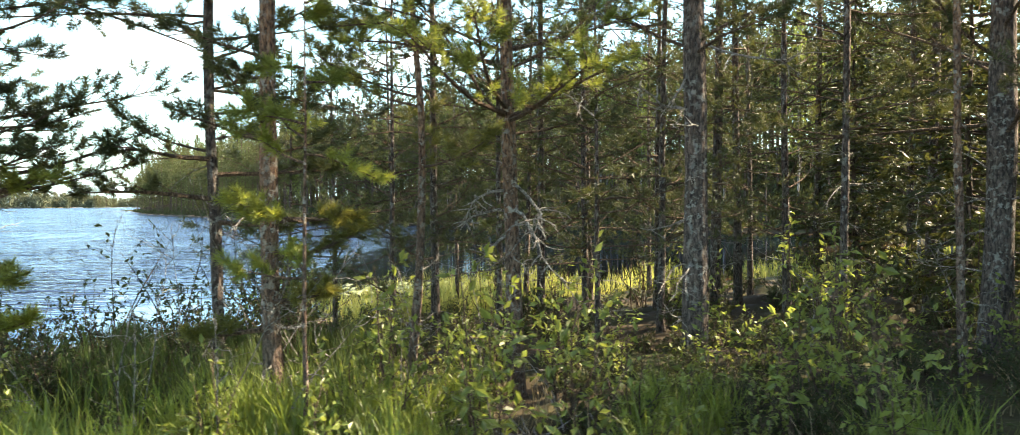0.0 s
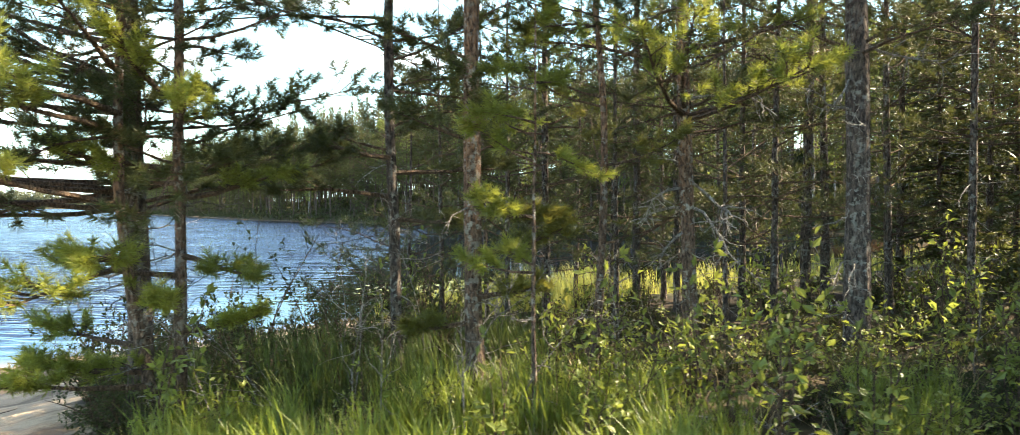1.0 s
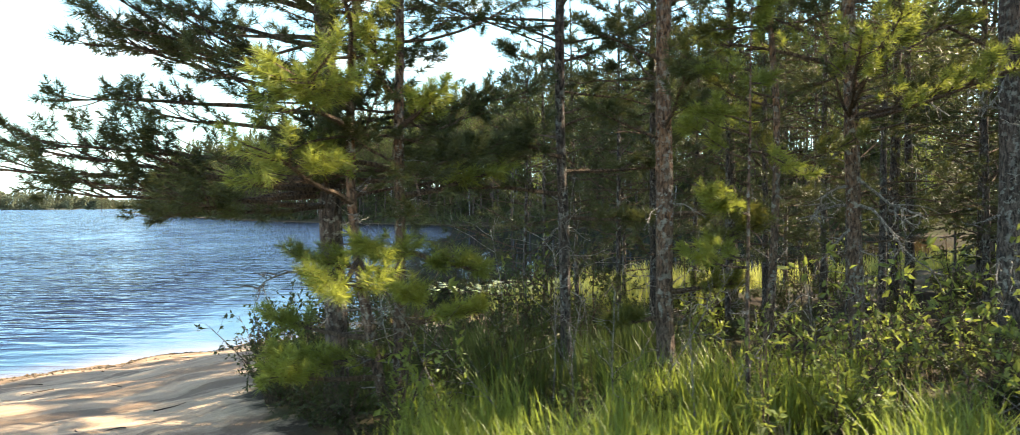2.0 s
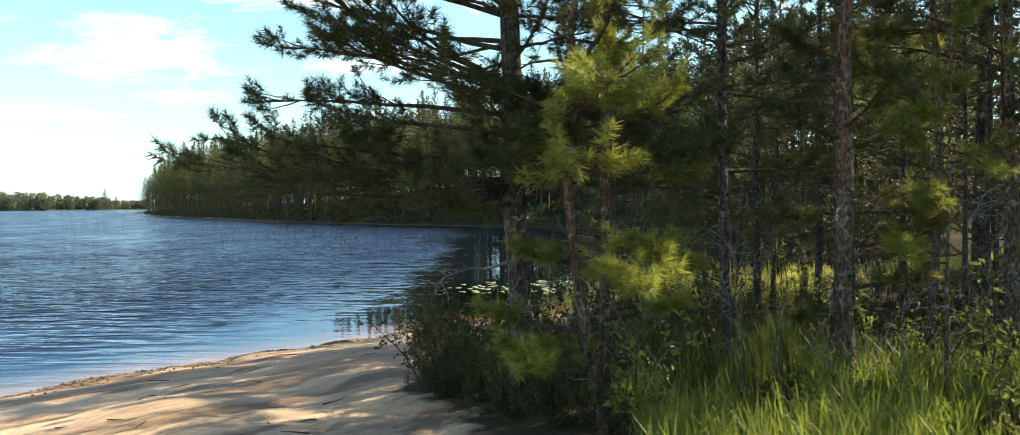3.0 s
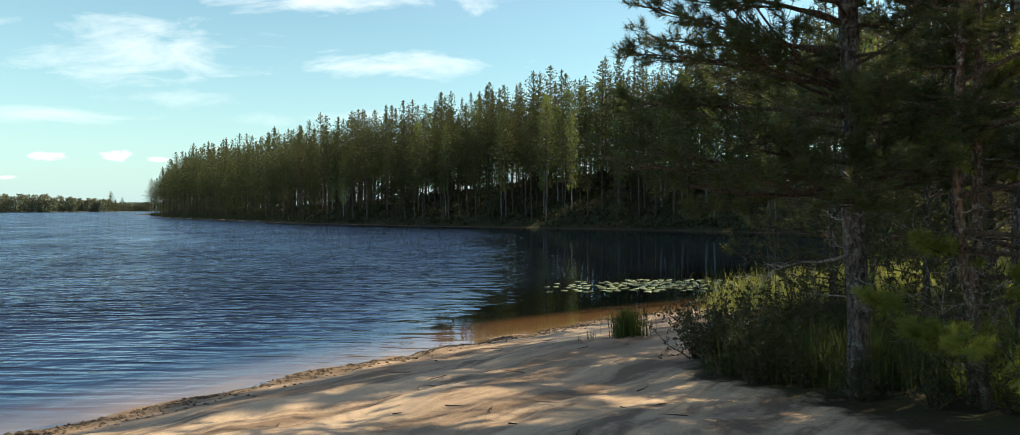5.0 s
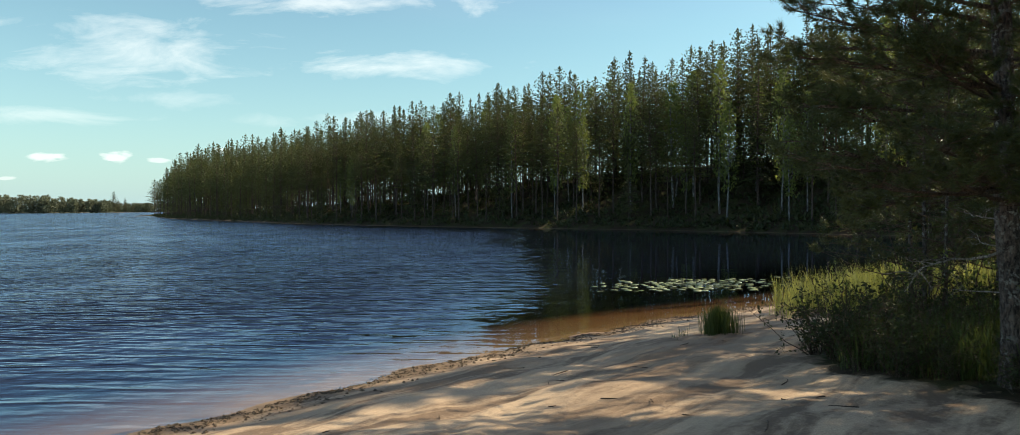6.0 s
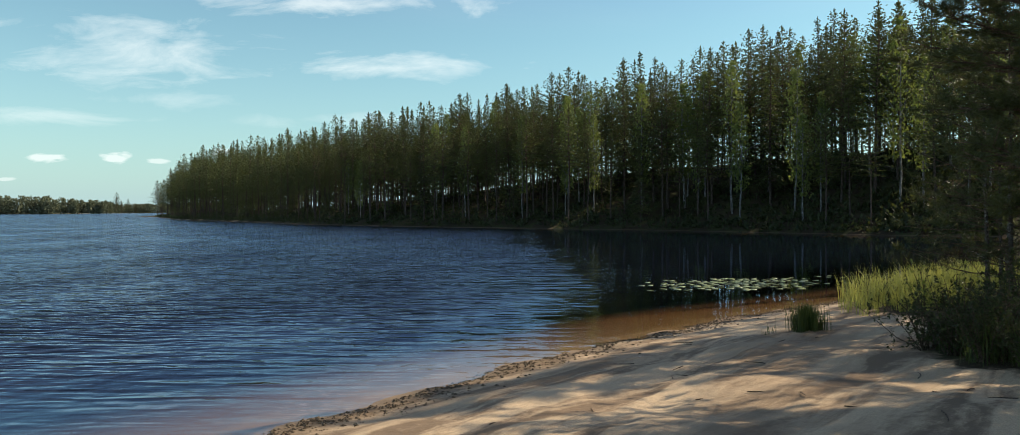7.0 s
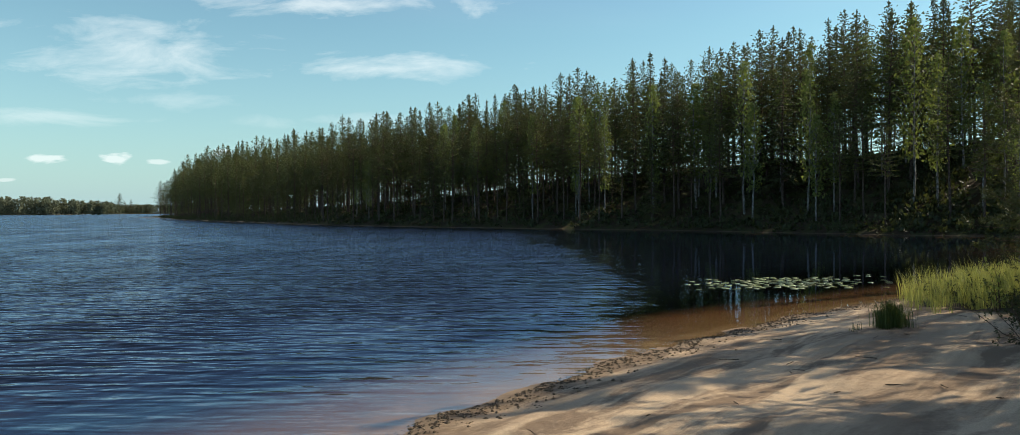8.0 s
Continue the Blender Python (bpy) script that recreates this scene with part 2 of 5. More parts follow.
def ground_material():
    """Sand, forest litter, and lake bed, by the painted-in share of each in the mesh's attributes."""
    m, nt, out = material("ground")
    pos = node(nt, "ShaderNodeNewGeometry").outputs["Position"]
    z = node(nt, "ShaderNodeSeparateXYZ", {0: pos}).outputs[2]
    forest = node(nt, "ShaderNodeAttribute", attribute_name="forest").outputs["Fac"]
    shore = node(nt, "ShaderNodeAttribute", attribute_name="inland").outputs["Fac"]
    n_big, n_mid, n_fine = noise_tex(nt, pos, 0.9, 4.0), noise_tex(nt, pos, 6.0, 5.0, 0.6), noise_tex(nt, pos, 120.0, 3.0, 0.7)
    # dark drifts of needles and bark run along the strand
    px, py = (node(nt, "ShaderNodeSeparateXYZ", {0: pos}).outputs[i] for i in (0, 1))
    run = node(nt, "ShaderNodeCombineXYZ", {0: mathn(nt, "MULTIPLY", mathn(nt, "ADD", px, py), 0.28), 1: mathn(nt, "MULTIPLY", mathn(nt, "SUBTRACT", py, px), 1.25), 2: 0.0}).outputs[0]
    drift = noise_tex(nt, run, 1.25, 6.0, 0.62, 0.7)
    streak = mathn(nt, "MULTIPLY", drift, mathn(nt, "ADD", mathn(nt, "MULTIPLY", noise_tex(nt, pos, 14.0, 4.0, 0.7), 0.35), 0.83))
    sand = mix(nt, ramp(nt, n_fine, [(0.3, (0, 0, 0)), (0.7, (1, 1, 1))]), (0.38, 0.268, 0.168), (0.62, 0.46, 0.298))
    sand = mix(nt, ramp(nt, streak, [(0.47, (0, 0, 0)), (0.60, (0.85, 0.85, 0.85))]), sand, (0.15, 0.10, 0.065))
    litter_spots = node(nt, "ShaderNodeTexVoronoi", {"Vector": pos, "Scale": 15.0, "Randomness": 1.0}).outputs["Distance"]
    sand = mix(nt, mathn(nt, "MULTIPLY", ramp(nt, litter_spots, [(0.06, (1, 1, 1)), (0.12, (0, 0, 0))]), ramp(nt, n_mid, [(0.5, (0, 0, 0)), (0.62, (0.8, 0.8, 0.8))])), sand, (0.10, 0.075, 0.05))
    sand = mix(nt, ramp(nt, noise_tex(nt, run, 0.55, 5.0, 0.6, 0.5), [(0.47, (0, 0, 0)), (0.66, (0.75, 0.75, 0.75))]), sand, (0.20, 0.135, 0.085))
    # wet strand and drift line of shingle and needles along the water
    wet = ramp(nt, mathn(nt, "ADD", shore, mathn(nt, "MULTIPLY", mathn(nt, "SUBTRACT", n_mid, 0.5), 0.5)), [(0.12, (1, 1, 1)), (0.75, (0, 0, 0))])
    sand = mix(nt, mathn(nt, "MULTIPLY", wet, 0.85), sand, (0.15, 0.10, 0.06))
    soil = mix(nt, n_mid, (0.020, 0.015, 0.009), (0.065, 0.047, 0.026))
    soil = mix(nt, ramp(nt, n_big, [(0.45, (0, 0, 0)), (0.62, (0.8, 0.8, 0.8))]), soil, (0.050, 0.056, 0.017))
    edge = mathn(nt, "ADD", forest, mathn(nt, "MULTIPLY", mathn(nt, "SUBTRACT", n_mid, 0.5), 0.55))
    land = mix(nt, ramp(nt, edge, [(0.42, (0, 0, 0)), (0.58, (1, 1, 1))]), sand, soil)
    # the water's dimming with depth and its amber tint are put into the bed colour
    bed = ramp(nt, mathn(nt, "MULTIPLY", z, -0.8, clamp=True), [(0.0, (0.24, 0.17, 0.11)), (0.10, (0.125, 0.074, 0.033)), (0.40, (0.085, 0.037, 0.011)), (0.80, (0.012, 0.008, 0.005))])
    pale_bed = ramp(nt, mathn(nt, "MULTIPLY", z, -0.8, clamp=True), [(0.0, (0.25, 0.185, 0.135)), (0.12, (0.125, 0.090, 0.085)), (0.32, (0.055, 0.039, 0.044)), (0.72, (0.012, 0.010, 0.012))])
    bed = mix(nt, mathn(nt, "DIVIDE", mathn(nt, "ADD", px, 8.0), 2.5, clamp=True), pale_bed, bed)      # amber only in the sheltered corner; the left bed takes the reflected sky's lavender
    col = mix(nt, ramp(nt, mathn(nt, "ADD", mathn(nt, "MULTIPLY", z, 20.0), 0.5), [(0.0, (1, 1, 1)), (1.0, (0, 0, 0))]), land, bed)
    dents = node(nt, "ShaderNodeTexVoronoi", {"Vector": pos, "Scale": 3.2, "Randomness": 1.0}, feature="SMOOTH_F1").outputs["Distance"]
    h = mathn(nt, "ADD", mathn(nt, "MULTIPLY", n_mid, 0.55), mathn(nt, "MULTIPLY", n_fine, 0.07))
    h = mathn(nt, "ADD", h, mathn(nt, "MULTIPLY", mathn(nt, "MINIMUM", dents, 0.42), 0.55))
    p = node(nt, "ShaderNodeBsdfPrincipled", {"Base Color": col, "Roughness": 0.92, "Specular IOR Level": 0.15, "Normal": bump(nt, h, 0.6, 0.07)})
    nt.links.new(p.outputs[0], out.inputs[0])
    return m


def water_material():
    """Brown, clear lake water with wind ripples: mirror by Fresnel, tinted see-through otherwise."""
    m, nt, out = material("lake_water")
    pos = node(nt, "ShaderNodeNewGeometry").outputs["Position"]
    a = node(nt, "ShaderNodeMapping", {"Vector": pos, "Rotation": (0, 0, radians(10)), "Scale": (0.85, 3.3, 1.0)}).outputs[0]
    b = node(nt, "ShaderNodeMapping", {"Vector": pos, "Rotation": (0, 0, radians(-6)), "Scale": (2.3, 7.6, 1.0)}).outputs[0]
    wind = ramp(nt, noise_tex(nt, node(nt, "ShaderNodeMapping", {"Vector": pos, "Scale": (0.22, 0.12, 1)}).outputs[0], 1.0, 5.0, 0.6), [(0.36, (0.5, 0.5, 0.5)), (0.64, (1.3, 1.3, 1.3))])
    x = node(nt, "ShaderNodeSeparateXYZ", {0: pos})
    # lee of the wood: the ripples die away towards the head of the bay
    lee = mathn(nt, "ADD", x.outputs[0], mathn(nt, "MULTIPLY", x.outputs[1], -0.015))
    gust = noise_tex(nt, node(nt, "ShaderNodeMapping", {"Vector": pos, "Scale": (0.35, 0.16, 1)}).outputs[0], 1.0, 4.0, 0.6)
    lee = mathn(nt, "ADD", lee, mathn(nt, "MULTIPLY", mathn(nt, "SUBTRACT", gust, 0.5), 5.0))
    calm = ramp(nt, mathn(nt, "DIVIDE", mathn(nt, "ADD", lee, 10.4), 6.6, clamp=True), [(0.0, (1, 1, 1)), (0.38, (0.66, 0.66, 0.66)), (0.66, (0.12, 0.12, 0.12)), (1.0, (0.02, 0.02, 0.02))])
    far_out = mathn(nt, "DIVIDE", mathn(nt, "SUBTRACT", x.outputs[1], 10.0), 30.0, clamp=True)
    c = node(nt, "ShaderNodeMapping", {"Vector": pos, "Rotation": (0, 0, radians(9)), "Scale": (5.0, 15.0, 1.0)}).outputs[0]
    h = mathn(nt, "ADD", noise_tex(nt, a, 1.0, 1.0, 0.4, 0.5), mathn(nt, "MULTIPLY", noise_tex(nt, b, 1.0, 1.0, 0.4, 0.3), 0.32))
    h = mathn(nt, "ADD", h, mathn(nt, "MULTIPLY", noise_tex(nt, c, 1.0, 1.0, 0.4, 0.3), 0.08))
    d = node(nt, "ShaderNodeMapping", {"Vector": pos, "Rotation": (0, 0, radians(5)), "Scale": (0.30, 1.25, 1.0)}).outputs[0]
    h = mathn(nt, "ADD", h, mathn(nt, "MULTIPLY", noise_tex(nt, d, 1.0, 2.0, 0.5, 0.5), mathn(nt, "ADD", mathn(nt, "MULTIPLY", far_out, 1.0), 0.5)))
    off = mathn(nt, "DIVIDE", mathn(nt, "SUBTRACT", mathn(nt, "SUBTRACT", x.outputs[1], x.outputs[0]), 14.6), 14.0, clamp=True)
    calm = mathn(nt, "MULTIPLY", calm, mathn(nt, "ADD", mathn(nt, "MULTIPLY", off, 0.80), 0.20))
    # a smooth strip along the beach
    open_water = mathn(nt, "DIVIDE", mathn(nt, "SUBTRACT", mathn(nt, "SUBTRACT", x.outputs[1], x.outputs[0]), 15.0), 4.0, clamp=True)
    calm = mathn(nt, "MULTIPLY", calm, mathn(nt, "ADD", mathn(nt, "MULTIPLY", open_water, 0.7), 0.3))
    h = mathn(nt, "MULTIPLY", h, mathn(nt, "MULTIPLY", mathn(nt, "MULTIPLY", wind, calm), mathn(nt, "SUBTRACT", 1.0, mathn(nt, "MULTIPLY", far_out, 0.45))))
    nrm = bump(nt, h, 1.0, 0.19)
    # the steep sides of the ripples face the beach, most of all in the short waves near it
    near = mathn(nt, "DIVIDE", mathn(nt, "SUBTRACT", 17.0, x.outputs[1]), 9.0, clamp=True)
    steep = node(nt, "ShaderNodeCombineXYZ", {0: 0.0, 1: mathn(nt, "MULTIPLY", mathn(nt, "MULTIPLY", mathn(nt, "MULTIPLY", wind, calm), open_water), mathn(nt, "MULTIPLY", mathn(nt, "ADD", mathn(nt, "SUBTRACT", 1.0, mathn(nt, "MULTIPLY", far_out, -0.15)), mathn(nt, "MULTIPLY", near, 2.5)), -0.09)), 2: 0.0}).outputs[0]
    nrm = node(nt, "ShaderNodeVectorMath", {0: nrm, 1: steep}, operation="ADD").outputs[0]
    nrm = node(nt, "ShaderNodeVectorMath", {0: nrm}, operation="NORMALIZE").outputs[0]
    # the same mirror share from above and below, so that the sun reaches the lake bed
    facing = node(nt, "ShaderNodeLayerWeight", {"Blend": 0.5, "Normal": nrm}).outputs["Facing"]
    fr = mathn(nt, "ADD", mathn(nt, "MULTIPLY", mathn(nt, "POWER", facing, 4.6), 0.97), 0.03, clamp=True)
    see = node(nt, "ShaderNodeBsdfTransparent", {"Color": (0.99, 0.90, 0.74, 1.0)})
    gl = node(nt, "ShaderNodeBsdfGlossy", {"Color": (0.70, 0.80, 1.0, 1.0), "Roughness": 0.02, "Normal": nrm})
    murk = node(nt, "ShaderNodeBsdfDiffuse", {"Color": (0.006, 0.009, 0.014, 1.0)})
    deep = node(nt, "ShaderNodeAttribute", attribute_name="deep").outputs["Fac"]
    body = node(nt, "ShaderNodeMixShader", {0: deep, 1: see.outputs[0], 2: murk.outputs[0]})
    mx = node(nt, "ShaderNodeMixShader", {0: fr, 1: body.outputs[0], 2: gl.outputs[0]})
    nt.links.new(mx.outputs[0], out.inputs[0])
    return m


M_GROUND, M_WATER = ground_material(), water_material()


# ---- mesh helpers ----
class Builder:
    """Gathers vertices, triangles and quads in arrays and makes one mesh of them."""

    def __init__(self):
        self.v, self.t, self.q, self.n = [], [], [], 0

    def add(self, verts, tris=None, quads=None):
        verts = np.asarray(verts, float).reshape(-1, 3)
        if tris is not None and len(tris):
            self.t.append(np.asarray(tris, int) + self.n)
        if quads is not None and len(quads):
            self.q.append(np.asarray(quads, int) + self.n)
        self.v.append(verts)
        self.n += len(verts)

    def mesh(self, name, mat, smooth=False):
        me = bpy.data.meshes.new(name)
        v = np.concatenate(self.v) if self.v else np.zeros((0, 3))
        t = np.concatenate(self.t) if self.t else np.zeros((0, 3), int)
        q = np.concatenate(self.q) if self.q else np.zeros((0, 4), int)
        me.vertices.add(len(v))
        me.vertices.foreach_set("co", v.ravel().astype(np.float32))
        me.loops.add(t.size + q.size)
        me.loops.foreach_set("vertex_index", np.concatenate([t.ravel(), q.ravel()]).astype(np.int32))
        me.polygons.add(len(t) + len(q))
        starts = np.concatenate([np.arange(len(t)) * 3, t.size + np.arange(len(q)) * 4])
        me.polygons.foreach_set("loop_start", starts.astype(np.int32))
        me.polygons.foreach_set("use_smooth", np.full(len(starts), smooth))
        me.update(calc_edges=True)
        me.materials.append(mat)
        return me


def part(name, b, mat, parent=None, label="", smooth=False):
    ob = new(name, b.mesh(name, mat, smooth) if isinstance(b, Builder) else b)
    if parent is not None:
        ob.parent = parent
    if label:
        tagged(ob, label)
    return ob


def unit(v):
    return v / np.maximum(np.linalg.norm(v, axis=-1, keepdims=True), 1e-9)


def tube(b, pts, radii, sides=6, cap=True):
    pts, radii = np.asarray(pts, float), np.asarray(radii, float)
    d = unit(np.gradient(pts, axis=0))
    ref = np.where(np.abs(d[:, 2:3]) > 0.9, [[1.0, 0, 0]], [[0, 0, 1.0]])
    s = unit(np.cross(d, ref))
    u = np.cross(s, d)
    a = np.linspace(0, 2 * np.pi, sides, endpoint=False)
    ring = pts[:, None] + radii[:, None, None] * (np.cos(a)[None, :, None] * s[:, None] + np.sin(a)[None, :, None] * u[:, None])
    i, j = np.meshgrid(np.arange(len(pts) - 1), np.arange(sides), indexing="ij")
    k = (j + 1) % sides
    quads = np.stack([i * sides + j, i * sides + k, (i + 1) * sides + k, (i + 1) * sides + j], -1).reshape(-1, 4)
    tris = None
    if cap:
        e = (len(pts) - 1) * sides
        tris = [(e, e + q, e + q + 1) for q in range(1, sides - 1)]
    b.add(ring.reshape(-1, 3), tris, quads)


def needles(b, rng, at, way, size, n, width, spread=1.0, flat=1.0):
    """Brushes of needles at points `at`, each along its shoot `way`."""
    at, way = np.asarray(at, float), unit(np.asarray(way, float))
    if not len(at):
        return
    k = len(at)
    size = np.broadcast_to(np.asarray(size, float), (k,))
    a = unit(rng.normal(size=(k, n, 3))) * (1.0, 1.0, flat)
    d = unit(way[:, None] * rng.uniform(0.35, 1.1, (k, n, 1)) + a * spread)
    root = at[:, None] + way[:, None] * size[:, None, None] * rng.uniform(-0.2, 0.9, (k, n, 1))
    ln = size[:, None, None] * rng.uniform(0.5, 0.95, (k, n, 1))
    side = unit(np.cross(d, rng.normal(size=(k, n, 3)))) * (width * rng.uniform(0.7, 1.3, (k, n, 1)))
    v = np.stack([root - side, root + side, root + d * ln], 2).reshape(-1, 3)
    b.add(v, np.arange(len(v)).reshape(-1, 3))


def brushes(b, rng, at, way, size, n, width, sweep=0.75):
    """Bottle brushes of many short needles round the last stretch of a shoot."""
    at, way = np.asarray(at, float), unit(np.asarray(way, float))
    if not len(at):
        return
    k = len(at)
    size = np.broadcast_to(np.asarray(size, float), (k,))[:, None, None]
    f = rng.uniform(0, 1, (k, n, 1))
    a = unit(np.cross(way[:, None], rng.normal(size=(k, n, 3))))
    d = unit(a * (1.2 - 0.55 * f) + way[:, None] * (0.1 + sweep * f + 0.3 * rng.random((k, n, 1))))
    root = at[:, None] + way[:, None] * size * (f * 0.85 - 0.3)
    ln = size * rng.uniform(0.42, 0.62, (k, n, 1))
    side = unit(np.cross(d, rng.normal(size=(k, n, 3)))) * (width * rng.uniform(0.75, 1.3, (k, n, 1)))
    v = np.stack([root - side, root + side, root + d * ln], 2).reshape(-1, 3)
    b.add(v, np.arange(len(v)).reshape(-1, 3))


def leaves(b, rng, at, way, size, width=0.5, fold=0.25, droop=0.2):
    """Pointed leaves folded along the midrib."""
    at, d = np.asarray(at, float), unit(np.asarray(way, float) + [0, 0, -droop])
    if not len(at):
        return
    k = len(at)
    s = (size * rng.uniform(0.6, 1.25, (k, 1)))
    side = unit(np.cross(d, unit(np.array([0, 0, 1.0]) + 0.7 * rng.normal(size=(k, 3)))))
    nrm = np.cross(side, d)
    mid = at + d * s * 0.45
    v = np.stack([at, mid + side * s * width * 0.5 + nrm * s * fold * 0.5, at + d * s, mid - side * s * width * 0.5 + nrm * s * fold * 0.5], 1).reshape(-1, 3)
    i = np.arange(k)[:, None] * 4
    b.add(v, np.concatenate([i + [0, 1, 2], i + [0, 2, 3]]))


def blades(b, rng, at, height, width, lean=0.5, wind=(0, 0)):
    """Grass blades that bend over, three steps each."""
    at = np.asarray(at, float)
    k = len(at)
    if not k:
        return
    h = np.broadcast_to(np.asarray(height, float), (k,))[:, None] * rng.uniform(0.55, 1.15, (k, 1))
    az = rng.uniform(0, 2 * np.pi, k)
    out = np.stack([np.cos(az), np.sin(az), 0 * az], -1) * rng.uniform(0.1, 1.0, (k, 1)) * lean + [wind[0], wind[1], 0]
    side = unit(np.stack([-np.sin(az + rng.normal(size=k)), np.cos(az), 0 * az], -1)) * width * rng.uniform(0.7, 1.3, (k, 1))
    rows = []
    for f, w in ((0.0, 1.0), (0.4, 0.95), (0.75, 0.65), (1.0, 0.0)):
        c = at + np.array([0, 0, 1.0]) * h * (f - 0.22 * f * f * np.linalg.norm(out, axis=1, keepdims=True)) + out * h * f * f
        rows += [c - side * w, c + side * w] if w else [c]
    v = np.stack(rows, 1).reshape(-1, 3)
    i = np.arange(k)[:, None] * 7
    b.add(v, i + [4, 5, 6], np.concatenate([i + [0, 1, 3, 2], i + [2, 3, 5, 4]]))


# ---- ground ----
NEAR_SHORE = [(-90, -120), (-25, -30), (-14, -6), (-12, 0), (-10.8, 3), (-9.92, 4.6), (-9.4, 5.3), (-8.9, 6.0), (-8.3, 6.7), (-7.5, 7.7),
              (-6.5, 8.75), (-5.2, 10.0), (-3.75, 11.4), (-2.3, 12.5), (-1.0, 13.4), (1.5, 15.0), (5, 17.5), (11, 22), (18, 28), (24, 35), (26, 41)]
FAR_SHORE = [(23.7, 45.5), (21.8, 47), (18.5, 48.8), (15.6, 52.2), (12.2, 56), (8.4, 60.3), (3.9, 65.5), (-1.7, 69), (-8, 75.5), (-15, 80.3),
             (-24, 89.5), (-36, 102), (-56, 131), (-86, 172), (-143, 275), (-160, 286), (-168, 289)]
OUTER = [(-150, 300), (-90, 330), (60, 420), (200, 1300), (-500, 1270), (-760, 1255), (-560, 900), (-476, 815), (-620, 790), (-1300, 700), (-1500, -300), (-400, -300)]
LAKE = np.array(NEAR_SHORE + FAR_SHORE + OUTER, float)


LAKE_A, LAKE_B = LAKE, np.roll(LAKE, -1, axis=0)
LAKE_E = LAKE_B - LAKE_A
LAKE_L = (LAKE_E ** 2).sum(1)


def shore_distance(x, y):
    """Metres from the lake's edge: over 0 on land, under 0 in the lake."""
    x, y = np.atleast_1d(np.asarray(x, float)), np.atleast_1d(np.asarray(y, float))
    out = np.empty(len(x))
    for i in range(0, len(x), 20000):
        px, py = x[i:i + 20000, None], y[i:i + 20000, None]
        ax, ay = px - LAKE_A[:, 0], py - LAKE_A[:, 1]
        t = np.minimum(np.maximum((ax * LAKE_E[:, 0] + ay * LAKE_E[:, 1]) / LAKE_L, 0), 1)
        best = np.sqrt(((ax - t * LAKE_E[:, 0]) ** 2 + (ay - t * LAKE_E[:, 1]) ** 2).min(1))
        hit = (LAKE_A[:, 1] > py) != (LAKE_B[:, 1] > py)
        slope = LAKE_E[:, 0] / np.where(LAKE_E[:, 1] == 0, 1e-9, LAKE_E[:, 1])
        inside = (hit & (px < slope * ay + LAKE_A[:, 0])).sum(1) % 2 == 1
        out[i:i + 20000] = np.where(inside, -best, best)
    return out


def soft_noise(x, y, scale, seed=0):
    """Smooth waves of mixed directions, about -1 to 1."""
    r = np.random.default_rng(100 + seed)
    s = 0
    for _ in range(7):
        a, f, ph = r.uniform(0, 2 * np.pi), r.uniform(0.6, 1.7) / scale, r.uniform(0, 6.3)
        s = s + np.sin((x * np.cos(a) + y * np.sin(a)) * f * 2 * np.pi + ph)
    return s / 3.5


def beach_edge(y):
    """x of the border between sand and undergrowth."""
    return np.interp(y, [-6, 0, 2, 3.2, 4.1, 5, 6, 7, 8.2, 9, 10.5, 12.5, 14], [-2.2, -2.8, -3.2, -3.45, -3.65, -4.2, -3.9, -3.1, -2.5, -2.6, -2.4, -1.6, -1.0])


def height(x, y):
    x, y = np.atleast_1d(np.asarray(x, float)), np.atleast_1d(np.asarray(y, float))
    d = shore_distance(x, y)
    d = d + (0.13 * soft_noise(x, y, 1.3, 9) + 0.05 * soft_noise(x, y, 0.45, 10)) * np.exp(-(d / 1.4) ** 2)
    far = np.clip((y + 0.55 * x - 46) / 12, 0, 1)          # 1 on the far shore's side
    near_h = 1.0 * (1 - np.exp(-np.maximum(d, 0) / 6.5)) + 0.012 * np.clip(d - 8, 0, 60)
    ridge = np.interp(x, [-140, -60, -25, 0, 20, 45], [1.2, 1.8, 3.2, 5.6, 7.0, 7.5])
    far_h = ridge * (1 - np.exp(-(np.maximum(d, 0) / 9.0) ** 1.4)) + 0.25 * np.minimum(np.maximum(d, 0), 1.0) + 0.35 * soft_noise(x, y, 9, 3) * np.clip(d / 4, 0, 1)
    land = near_h * (1 - far) + far_h * far
    wood = np.clip((x - beach_edge(y)) / 0.8, 0, 1)
    land = land + np.clip(d / 2, 0, 1) * (0.03 * soft_noise(x, y, 1.6, 1) + (0.015 * soft_noise(x, y, 0.6, 2)) + wood * 0.06 * soft_noise(x, y, 1.1, 4))
    bed = -np.minimum(0.15 * np.maximum(-d, 0), 2.5)
    return np.where(d > 0, land, bed)


def ground_z(x, y):
    return float(height(x, y)[0])


def axis_steps(lo, hi, step, far):
    out = list(np.arange(lo, hi, step))
    s, a = step, out[-1]
    while a < far:
        s = min(s * 1.12, 1.4 if a < 95 else 260)
        a += s
        out.append(a)
    s, a = step, lo
    while a > -far:
        s = min(s * 1.14, 1.8 if a > -60 and lo < 0 else 260)
        a -= s
        out.insert(0, a)
    return np.array(out)


